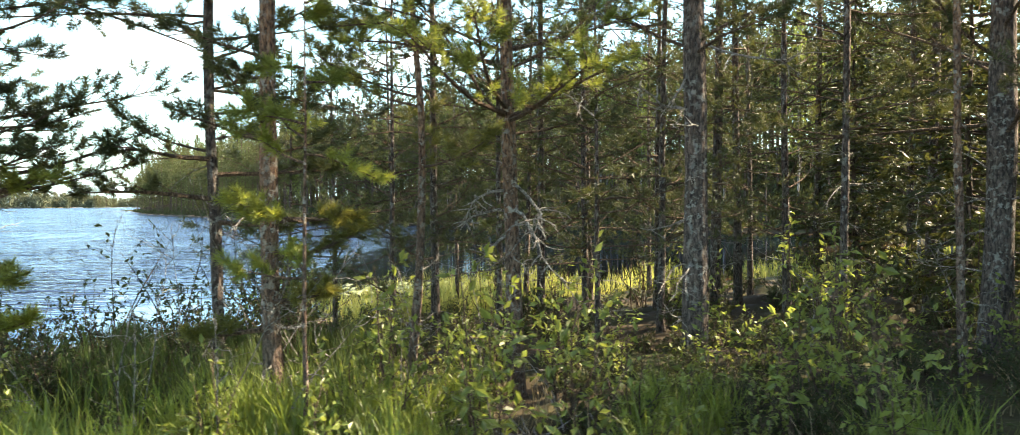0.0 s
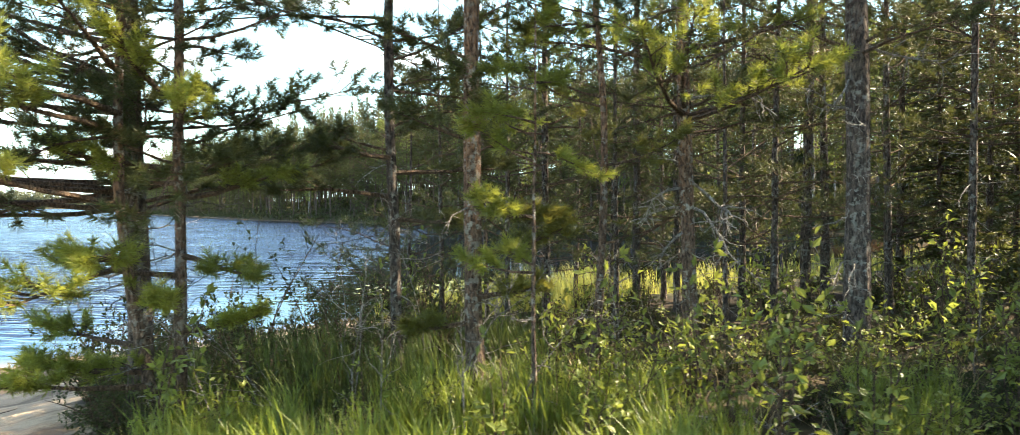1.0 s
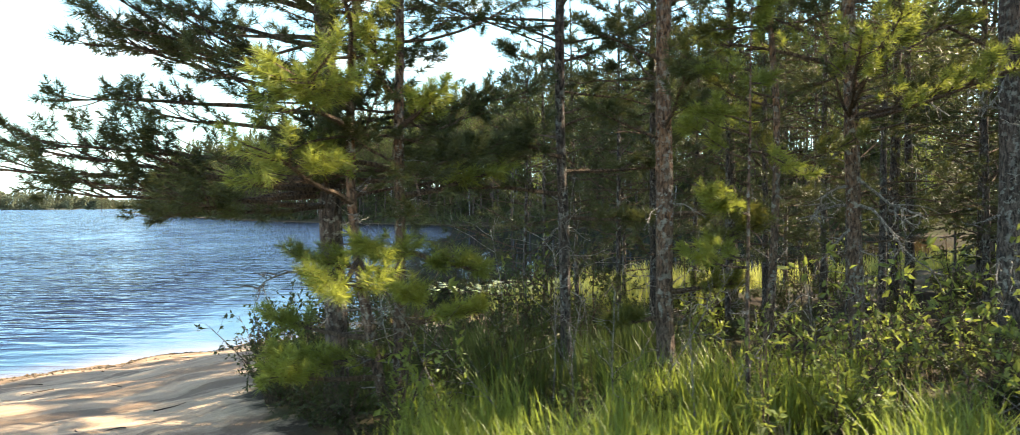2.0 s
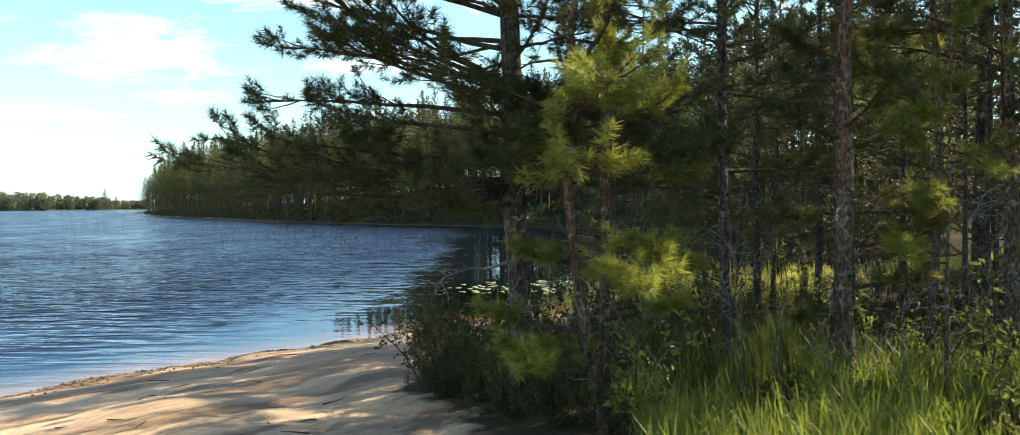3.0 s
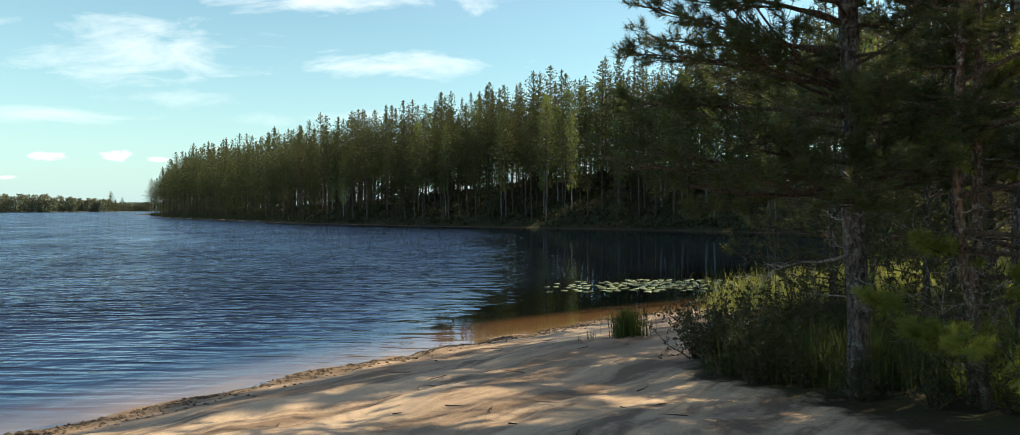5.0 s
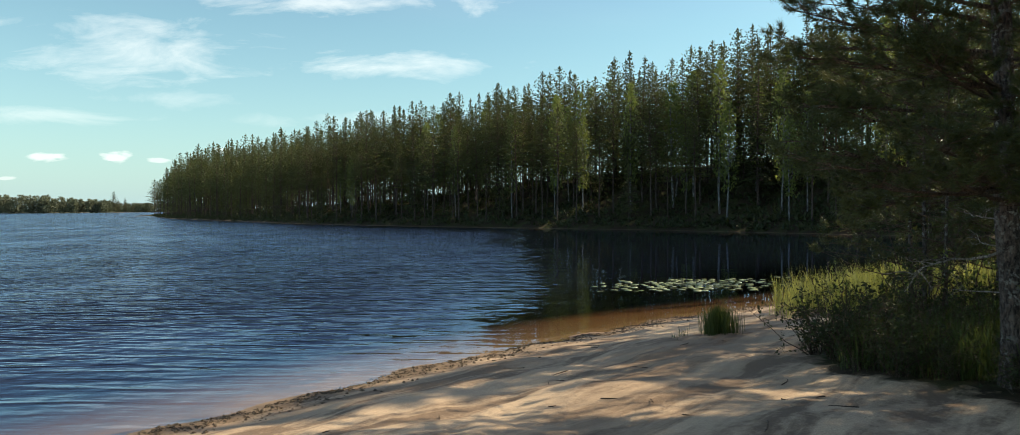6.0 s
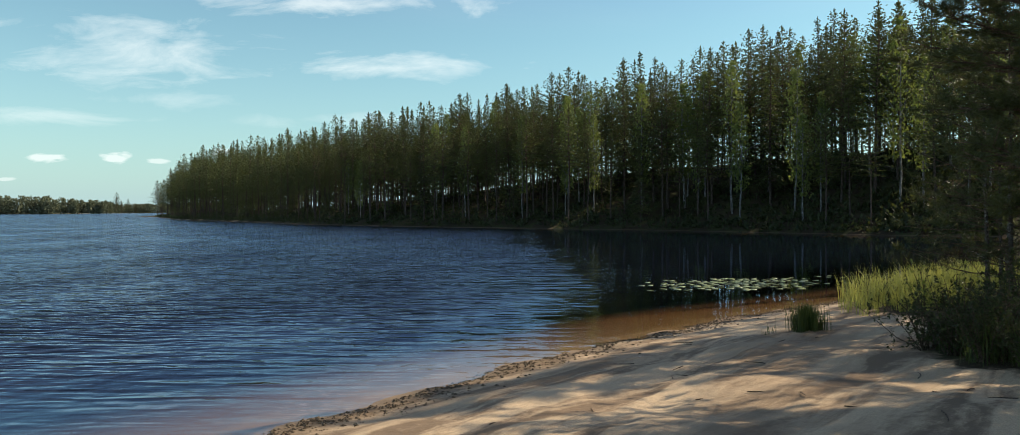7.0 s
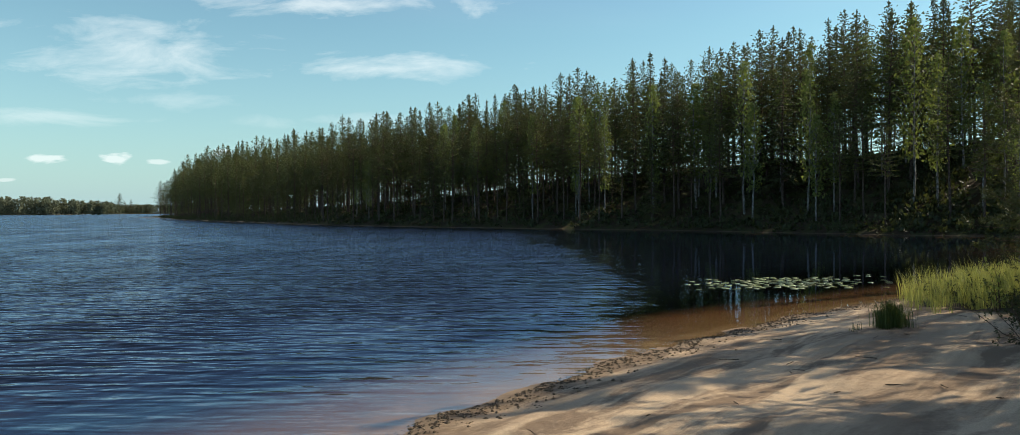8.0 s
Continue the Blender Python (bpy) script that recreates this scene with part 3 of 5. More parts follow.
def build_ground():
    xs, ys = axis_steps(-12, 4, 0.13, 3500), axis_steps(1.5, 15, 0.13, 3500)
    gx, gy = np.meshgrid(xs, ys)
    x, y = gx.ravel(), gy.ravel()
    z = height(x, y)
    b = Builder()
    i, j = np.meshgrid(np.arange(len(ys) - 1), np.arange(len(xs) - 1), indexing="ij")
    a = (i * len(xs) + j).ravel()
    b.add(np.stack([x, y, z], -1), None, np.stack([a, a + 1, a + len(xs) + 1, a + len(xs)], -1))
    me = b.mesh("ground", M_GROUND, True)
    d = shore_distance(x, y)
    far = (y + 0.55 * x > 44) | (np.hypot(x, y) > 60)
    forest = np.clip(0.5 + (x - beach_edge(y)) / 1.2, 0, 1)
    forest = np.where(y > 13.0, np.clip((d + 0.6) / 0.8, 0, 1), forest)
    forest = np.where(far, np.clip((d + 1.5) / 0.8, 0, 1), forest)
    forest = np.where(y > 600, np.clip((d - 14) / 5, 0, 1), forest)
    for name, val in (("forest", forest), ("inland", np.clip(d, 0, 3))):
        at = me.attributes.new(name, "FLOAT", "POINT")
        at.data.foreach_set("value", val.astype(np.float32))
    tagged(new("ground", me), "pale sandy beach running into brown forest floor and lake bed", "ground", kind="structure")


def build_water():
    xs, ys = axis_steps(-14, 6, 0.35, 3400), axis_steps(2.0, 18, 0.35, 3400)
    gx, gy = np.meshgrid(xs, ys)
    x, y = gx.ravel(), gy.ravel()
    b = Builder()
    i, j = np.meshgrid(np.arange(len(ys) - 1), np.arange(len(xs) - 1), indexing="ij")
    a = (i * len(xs) + j).ravel()
    b.add(np.stack([x, y, 0 * x], -1), None, np.stack([a, a + 1, a + len(xs) + 1, a + len(xs)], -1))
    me = b.mesh("water", M_WATER, True)
    clear = np.interp(x, [-9.0, -7.2, -6.0, -2.0], [1.8, 2.2, 2.7, 3.8])
    deep = np.clip((-shore_distance(x, y) - clear) / (clear * 0.7 + 1.0), 0, 1)
    at = me.attributes.new("deep", "FLOAT", "POINT")
    at.data.foreach_set("value", deep.astype(np.float32))
    tagged(new("water", me), "dark blue rippled lake water, brown in the shallows", "lake", kind="structure")


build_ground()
build_water()


# ---- trees ----
def wander(rng, start, direction, length, n, bend, droop=0.0):
    """A crooked line of n points."""
    pts, d = [np.array(start, float)], unit(np.array(direction, float))
    for _ in range(n - 1):
        d = unit(d + rng.normal(size=3) * bend + np.array([0, 0, droop]))
        pts.append(pts[-1] + d * length / (n - 1))
    return np.array(pts)


def along(pts, f):
    f = f * (len(pts) - 1)
    i = min(int(f), len(pts) - 2)
    return pts[i] + (pts[i + 1] - pts[i]) * (f - i), unit(pts[i + 1] - pts[i])


def live_branch(rng, wood, brush, start, direction, length, radius, tuft, count, width, twigs, droop=0.02, curve=0.10, bare=0.25):
    """A pine branch: a limb bare near the stem, forked side twigs further out and a needle brush on each shoot."""
    pts = wander(rng, start, direction, length, 7, curve, droop)
    tube(wood, pts, np.linspace(radius, radius * 0.22, 7), 5)
    at, way = [pts[-1]], [pts[-1] - pts[-2]]
    for i, f in enumerate(np.linspace(bare, 1.0, int(twigs * 1.35))):
        f = min(1.0, f + rng.uniform(-0.04, 0.04))
        p, d = along(pts, f)
        s = unit(np.cross(d, [0, 0, 1.0])) * (1 if (i + rng.integers(0, 2)) % 2 else -1)
        td = unit(d * 0.9 + s * rng.uniform(0.3, 1.0) + np.array([0, 0, rng.uniform(-0.2, 0.45)]))
        tl = length * rng.uniform(0.14, 0.34) * (1.2 - 0.6 * f)
        tp = wander(rng, p, td, tl, 4, 0.14, 0.06)
        tube(wood, tp, np.linspace(radius * 0.30, radius * 0.11, 4), 3)
        for g in (0.65, 1.0):
            q, e = along(tp, g)
            if g < 1.0:
                e2 = unit(e + rng.normal(size=3) * 0.55 + [0, 0, 0.15])
                ends = q + e2 * tl * rng.uniform(0.12, 0.3)
                tube(wood, [q, ends], [radius * 0.12, radius * 0.07], 3, False)
                q, e = ends, e2
            at.append(q)
            way.append(e + 0.15 * rng.normal(size=3) + [0, 0, 0.25])
    brushes(brush, rng, at, way, tuft * rng.uniform(0.75, 1.25, len(at)), count, width)


def dead_branch(rng, wood, start, direction, length, radius, forks=5, droop=-0.03, curve=0.22, apart=None):
    """A bare limb with forked twigs; apart: a list that takes each fork as a piece of its own."""
    pts = wander(rng, start, direction, length, 7, curve, droop)
    tube(wood, pts, np.linspace(radius, radius * 0.3, 7), 5)
    for f in rng.uniform(0.25, 0.98, forks):
        to = wood
        if apart is not None:
            to = Builder()
            apart.append(to)
        p, d = along(pts, f)
        td = unit(d * 0.7 + rng.normal(size=3) * 0.65)
        tp = wander(rng, p, td, length * rng.uniform(0.12, 0.4), 5, 0.3, droop)
        tube(to, tp, np.linspace(radius * 0.5, radius * 0.18, 5), 4)
        if rng.random() < 0.6:
            p2, d2 = along(tp, 0.55)
            tube(to, wander(rng, p2, unit(d2 + rng.normal(size=3) * 0.7), length * 0.12, 3, 0.2, droop), np.linspace(radius * 0.25, radius * 0.12, 3), 3)


def pine(x, y, seed, tall, radius, lean=(0, 0), low_dead=(0.4, 1.6), crown_from=1.5, reach=1.3, limbs=3, gap=0.30, label="", young=False,
         tuft=0.098, count=85, twigs=7, dead=(), live=(), mat=None, leaf=None, bow=0.0, view_top=4.2, width=0.0019, upper=4, live_bare=0.3, live_leaf=None):
    """A near Scots pine: trunk, living limbs with needles, bare grey snags. lean: metres sideways per metre of height.
    dead and live: limbs of their own, as (height, compass degrees, length, rise)."""
    rng = np.random.default_rng(seed)
    tree = new("young_pine_tree" if young else "pine_tree")
    tree.location = (x, y, ground_z(x, y) - 0.04)
    n = 15
    f = np.linspace(0, 1, n)
    zz = f * tall
    wob = 0.022 * tall / 8
    px = lean[0] * zz + bow * np.sin(np.minimum(zz, 3.2) / 3.2 * np.pi) + np.cumsum(rng.normal(size=n)) * wob * 0.35
    py = lean[1] * zz + np.cumsum(rng.normal(size=n)) * wob * 0.35
    px, py = px - px[0], py - py[0]
    line = np.stack([px, py, zz], -1)
    trunk_b, wood, brush, snags, limbs_made = Builder(), Builder(), Builder(), [], []
    fine = np.linspace(0, 1, 60)
    lf = np.stack([np.interp(fine * tall, zz, line[:, i]) for i in range(3)], -1)
    rr = radius * (1 - 0.85 * fine) + radius * 0.75 * np.exp(-fine * tall / 0.16) * 0.45
    rr = rr * (1 + 0.05 * np.sin(fine * 47 + seed) * (fine < 0.8))
    tube(trunk_b, lf, rr, 12)

    def spot(h):
        return np.array([np.interp(h, zz, line[:, 0]), np.interp(h, zz, line[:, 1]), h])

    def r_at(h):
        return radius * (1 - 0.85 * h / tall)

    # short stubs and bare limbs below the crown
    h = low_dead[0]
    while h < low_dead[1]:
        for _ in range(rng.integers(1, 4)):
            az = rng.uniform(0, 2 * np.pi)
            d = np.array([math.cos(az), math.sin(az), rng.uniform(-0.25, 0.3)])
            snags.append(Builder())
            dead_branch(rng, snags[-1], spot(h) + d * r_at(h) * 0.7, d, rng.uniform(0.08, 0.38) * reach, 0.004 + 0.035 * r_at(h), 5)
        h += gap * rng.uniform(0.5, 1.0)
    for hh, az, ln, rise in dead:
        a = radians(az)
        d = np.array([math.sin(a), math.cos(a), rise])
        snags.append(Builder())
        dead_branch(rng, snags[-1], spot(hh) + d * r_at(hh) * 0.6, d, ln, 0.011, 10)
    for hh, az, ln, rise in live:
        a = radians(az)
        d = np.array([math.sin(a), math.cos(a), rise])
        limbs_made.append((Builder(), Builder()))
        own = np.random.default_rng(seed * 1000 + int(hh * 100) + int(az))
        live_branch(own, *limbs_made[-1], spot(hh) + d * r_at(hh) * 0.6, d, ln, 0.018, tuft, count, width, int(twigs * 1.5), 0.015, 0.06, live_bare)
    h = crown_from
    while h < tall * 0.97:
        seen = h < view_top
        rel = (h - crown_from) / (tall - crown_from)
        ln = reach * (0.75 + 0.5 * math.sin(math.pi * min(1, rel * 1.2 + 0.1))) * (1 - 0.75 * max(0, rel - 0.35) / 0.65)
        for _ in range(limbs if seen else upper):
            az = rng.uniform(0, 2 * np.pi)
            d = np.array([math.cos(az), math.sin(az), rng.uniform(-0.1, 0.45)])
            if seen:
                limbs_made.append((Builder(), Builder()))
                live_branch(rng, *limbs_made[-1], spot(h + rng.uniform(-0.1, 0.1)), d, ln * rng.uniform(0.6, 1.15), 0.007 + 0.10 * r_at(h), tuft, count, width, twigs)
            else:
                live_branch(rng, wood, brush, spot(h + rng.uniform(-0.1, 0.1)), d, ln * rng.uniform(0.6, 1.15), 0.010, tuft * 2.1, 18, 0.012, 5)
        h += gap * rng.uniform(0.7, 1.3) * (1 if seen else 1.5)
    part("trunk", trunk_b, mat or (M_BARK_RED if young else M_BARK), tree, smooth=True)
    leaf = leaf or (M_NEEDLE_YOUNG if young else M_NEEDLE)
    for i, (limb, green) in enumerate(limbs_made):
        part("needles", green, live_leaf if live_leaf and i < len(live) else leaf, part("branch", limb, M_TWIG, tree))
    for snag in snags:
        part("dead_branch", snag, M_DEAD, tree, "bare grey dead branch")
    if wood.n:
        tagged(part("upper_branches", wood, M_TWIG, tree), kind="stuff")
        tagged(part("upper_needles", brush, leaf, tree), kind="stuff")
    tagged(tree, label or "slender Scots pine with grey-brown bark among undergrowth", "pine tree", "pines on the shore")
    return tree


pine(1.22, 4.80, 11, 10.5, 0.088, (-0.012, 0), (0.5, 1.9), 2.3, 1.2, 3, 0.36, "straight Scots pine with scaly grey bark and few low branches", dead=[(2.1, 250, 0.35, -0.5), (1.85, 255, 0.45, 0.1), (2.3, 70, 0.9, 0.2)])
pine(0.04, 4.52, 12, 9.0, 0.052, (-0.04, 0), (0.7, 1.6), 1.75, 1.0, 3, 0.33, "Scots pine with orange upper bark and bare silvery lower branches",
     dead=[(1.38, 135, 0.8, -0.1), (1.22, 150, 0.65, -0.3), (1.33, 262, 0.36, -0.05), (1.06, 250, 0.36, -0.3), (1.2, 275, 0.34, 0.05), (1.9, 80, 0.6, -0.1)],
     live=[(1.80, 208, 1.25, 0.02), (1.84, 196, 1.0, 0.04), (1.76, 160, 1.05, 0.04), (1.78, 148, 1.0, 0.05), (2.1, 260, 0.9, 0.1), (2.2, 80, 0.8, 0.2)], mat=M_BARK_RED, live_leaf=M_NEEDLE_YOUNG)
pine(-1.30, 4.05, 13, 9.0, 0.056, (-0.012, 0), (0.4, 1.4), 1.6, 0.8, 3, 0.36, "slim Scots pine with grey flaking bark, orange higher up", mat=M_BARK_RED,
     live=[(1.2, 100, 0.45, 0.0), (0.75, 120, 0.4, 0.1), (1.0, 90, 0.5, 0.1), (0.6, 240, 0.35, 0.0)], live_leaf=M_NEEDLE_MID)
pine(-1.86, 4.65, 14, 8.5, 0.040, (0.0, 0), (0.5, 1.6), 1.7, 1.1, 3, 0.30, "thin dark Scots pine with a loose crown", live=[(1.35, 250, 0.7, 0.05), (1.5, 80, 0.7, 0.1), (1.2, 110, 0.5, 0.0), (1.6, 200, 0.7, 0.1)])
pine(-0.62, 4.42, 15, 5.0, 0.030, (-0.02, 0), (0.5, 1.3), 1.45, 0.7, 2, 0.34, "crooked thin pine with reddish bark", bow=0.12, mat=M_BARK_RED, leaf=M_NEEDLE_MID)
pine(2.45, 8.70, 16, 10.0, 0.065, (0, 0), (0.6, 2.4), 2.6, 1.5, 3, 0.45, "slender dark pine standing behind the others", twigs=6)
pine(2.80, 8.95, 17, 9.0, 0.055, (0, 0), (0.6, 2.2), 2.6, 1.4, 3, 0.45, "slim dark pine close beside another pine", twigs=6)
pine(2.66, 4.25, 18, 6.5, 0.026, (-0.03, 0), (0.5, 2.0), 2.7, 0.5, 2, 0.35, "thin reddish young pine stem", mat=M_BARK_RED)
pine(3.70, 5.55, 19, 11.0, 0.110, (0.01, 0), (0.5, 1.5), 1.8, 1.6, 3, 0.36, "stout grey Scots pine with lichen on its bark")
pine(2.74, 6.00, 20, 9.0, 0.035, (0, 0), (0.5, 1.7), 1.8, 1.2, 3, 0.36, "thin dark pine with dead lower branches")
pine(-3.28, 4.13, 21, 9.5, 0.074, (-0.035, 0), (0.5, 1.2), 1.3, 1.35, 4, 0.25, "Scots pine with a broad dark crown reaching over the beach",
     live=[(2.05, 268, 1.35, 0.15), (2.25, 280, 1.4, 0.15), (1.85, 263, 1.45, 0.10), (1.72, 255, 1.1, 0.1), (2.45, 255, 1.5, 0.3), (1.95, 240, 1.1, 0.12),
           (2.6, 275, 1.7, 0.15), (2.9, 262, 1.6, 0.2), (2.3, 300, 1.4, 0.2), (2.05, 240, 1.2, 0.2),
           (1.40, 244, 1.8, 0.06), (1.45, 250, 1.6, 0.0), (1.36, 238, 1.4, 0.0), (1.3, 230, 1.3, -0.02), (1.38, 262, 1.0, -0.05), (1.4, 225, 1.1, -0.05), (1.55, 235, 1.4, 0.0), (1.3, 205, 1.0, -0.05), (1.45, 120, 1.0, -0.05)],
     dead=[(0.95, 272, 0.6, -0.05)], tuft=0.10, count=85, twigs=9, upper=7, live_bare=0.42)
pine(-2.84, 3.50, 22, 6.0, 0.030, (0.0, 0), (0.3, 1.6), 1.5, 0.7, 3, 0.26, "thin pine stem with a curved foot and flaking reddish bark", mat=M_BARK_RED, bow=-0.20, live_leaf=M_NEEDLE_YOUNG,
     live=[(0.42, 250, 0.45, 0.0), (0.55, 280, 0.5, 0.1), (0.35, 225, 0.6, 0.05), (1.7, 172, 1.1, 0.08), (1.6, 178, 0.95, 0.12), (1.25, 174, 1.1, 0.05), (0.95, 168, 1.05, 0.0),
           (1.9, 170, 0.9, 0.1), (1.05, 158, 0.8, 0.0)], live_bare=0.62)
pine(-2.84, 3.66, 23, 7.5, 0.033, (0.015, 0), (0.3, 1.5), 1.35, 0.9, 3, 0.26, "thin pine with bare tangled lower twigs", mat=M_BARK_RED, live=[(0.45, 230, 0.5, 0.0), (0.9, 240, 0.5, 0.1), (1.65, 150, 0.5, 0.2), (1.3, 90, 0.5, 0.1), (1.0, 110, 0.45, 0.1), (1.8, 200, 0.55, 0.2), (0.8, 165, 0.5, 0.0), (1.45, 240, 0.5, 0.1), (0.62, 100, 0.4, 0.0)], live_leaf=M_NEEDLE_YOUNG)
pine(-1.00, 3.55, 25, 2.4, 0.014, (0.0, 0), (0.2, 0.9), 0.9, 0.35, 2, 0.25, "spindly young pine sapling", young=True, twigs=5)


for x, y, seed, tall, r, low in ((-0.75, 7.3, 31, 6.5, 0.045, 0.9), (0.35, 8.4, 32, 7.5, 0.05, 1.0), (1.45, 7.0, 33, 6.0, 0.04, 0.9), (-0.2, 10.2, 34, 4.6, 0.035, 0.9),
                                 (3.5, 10.6, 35, 5.5, 0.045, 1.0), (0.75, 6.2, 36, 4.2, 0.025, 0.8), (2.2, 11.5, 37, 5.0, 0.04, 1.0), (4.6, 8.0, 38, 8.0, 0.06, 1.2),
                                 (6.4, 8.2, 39, 7.0, 0.05, 1.0), (-1.4, 8.8, 40, 4.2, 0.03, 0.8),
                                 (0.9, 8.7, 41, 6.0, 0.045, 0.7), (-0.1, 6.9, 42, 4.4, 0.03, 0.9), (1.9, 9.4, 43, 6.8, 0.05, 0.8), (0.2, 9.5, 44, 5.2, 0.04, 0.7), (2.9, 7.6, 45, 6.4, 0.045, 0.9),
                                 (-0.7, 9.6, 46, 4.0, 0.03, 0.7), (1.2, 10.9, 47, 6.2, 0.045, 0.8), (3.9, 9.3, 48, 7.2, 0.05, 0.8), (5.3, 9.7, 49, 7.5, 0.05, 0.9), (3.1, 12.4, 50, 6.5, 0.045, 0.8), (-1.85, 7.7, 51, 3.7, 0.03, 0.6), (-1.15, 7.1, 52, 4.2, 0.03, 0.6), (-2.1, 6.9, 53, 3.0, 0.025, 0.6)):
    pine(x, y, seed, tall, r, (0.01 * (seed % 5 - 2), 0), (0.3, low), low, 1.15, 3, 0.32, "bushy dark green pine further back in the wood", tuft=0.11, count=20, twigs=6, width=0.0040, view_top=5.0)


# ---- wood in the distance ----
def far_pine_parts(seed, tall, kind, fine_by=1.0, wide=1.0):
    rng = np.random.default_rng(seed)
    trunk_b, crown = Builder(), Builder()
    zz = np.linspace(0, tall, 7)
    bend = np.cumsum(rng.normal(size=7)) * 0.05
    line = np.stack([bend, np.cumsum(rng.normal(size=7)) * 0.05, zz], -1)
    r0 = 0.009 * tall
    tube(trunk_b, line, np.linspace(r0, 0.02, 7), 5)
    if kind == "birch":
        for _ in range(16):
            h = tall * rng.uniform(0.3, 0.85)
            az = rng.uniform(0, 6.28)
            p = wander(rng, (0, 0, h), (math.cos(az), math.sin(az), 1.1), tall * 0.17 * (1.15 - h / tall) * 1.6, 4, 0.15)
            tube(trunk_b, p, np.linspace(0.035, 0.01, 4), 3, False)
        k = int(900 / fine_by)
        f = rng.uniform(0.22, 1, k) ** 0.9
        rad = tall * 0.135 * np.sin(np.pi * np.clip((f - 0.14) / 0.9, 0, 1)) ** 0.7
        az, q = rng.uniform(0, 6.28, k), rng.uniform(0.15, 1, k) ** 0.5
        lump = 0.7 + 0.45 * np.sin(az * 3 + f * 17) * np.cos(f * 29 + az)
        at = np.stack([np.cos(az) * rad * q * lump, np.sin(az) * rad * q * lump, f * tall], -1)
        leaves(crown, rng, at, rng.normal(size=(k, 3)), 0.34 * fine_by ** 0.6, 0.6, 0.2, 0.6)
        return trunk_b, crown
    start = {"pine": rng.uniform(0.36, 0.52) / wide, "spruce": 0.16}[kind]
    h = tall * start
    at, way, size = [], [], []
    while h < tall:
        rel = (h - tall * start) / (tall * (1 - start))
        if kind == "spruce":
            ln, rise, step = wide * tall * 0.145 * (1 - rel) ** 0.88 + 0.03, -0.32 + 0.5 * rel, tall * 0.033 * (1.0 - 0.5 * rel)
        else:
            swell = 0.6 + 0.4 * min(1.0, rel * 4)
            ln, rise, step = wide * tall * 0.178 * (1 - rel) ** 0.68 * swell + 0.03, -0.05 + 0.6 * rel, tall * 0.036 * (1.0 - 0.5 * rel)
        turn = rng.uniform(0, 6.28)
        for q in range(6):
            az = turn + q * 1.05 + rng.uniform(-0.35, 0.35)
            l1 = ln * rng.uniform(0.5, 1.25)
            d = unit(np.array([math.cos(az), math.sin(az), rise + rng.uniform(-0.12, 0.12)]))
            o = np.array([np.interp(h, zz, line[:, 0]), np.interp(h, zz, line[:, 1]), h + rng.uniform(-0.12, 0.12)])
            if l1 > 0.9:
                tube(trunk_b, [o, o + d * l1 * 0.8], [0.03, 0.012], 3, False)
            for g in np.linspace(0.25, 1.0, max(2, int(l1 / (0.30 * fine_by ** 0.5)))):
                at.append(o + d * l1 * g + rng.normal(size=3) * (0.07, 0.07, 0.05))
                way.append(d + rng.normal(size=3) * (0.6, 0.6, 0.2) + [0, 0, 0.12 if kind == "pine" else -0.1])
                size.append(rng.uniform(0.28, 0.48) * (1.0 - 0.62 * rel))
        h += step * rng.uniform(0.85, 1.15)
    at += [np.array([line[-1, 0], line[-1, 1], tall + 0.1 * j]) for j in range(4)]
    way += [np.array([0, 0, 1.0])] * 4
    size += [0.22, 0.18, 0.14, 0.1]
    needles(crown, rng, at, way, np.array(size) * (fine_by ** 0.6), int(8 / fine_by ** 0.5), 0.058 * fine_by ** 0.8, 0.8, 0.45)
    return trunk_b, crown


def make_far_tree(name, seed, tall, kind, fine_by=1.0, where="on the far shore", group="trees of the far shore", leaf=None, wide=1.0):
    t = new(name)
    tb, cb = far_pine_parts(seed, tall, kind, fine_by, wide)
    part("trunk", tb, M_BIRCH if kind == "birch" else M_BARK_FAR, t)
    part("crown", cb, leaf or {"birch": M_BIRCH_LEAF, "spruce": M_SPRUCE}.get(kind, M_NEEDLE_FAR), t)
    tagged(t, {"birch": "light green birch with pale stem ", "spruce": "dark green pointed spruce "}.get(kind, "tall Scots pine with bare stem ") + where,
           {"birch": "birch tree", "spruce": "spruce tree"}.get(kind, "pine tree"), group)
    return t


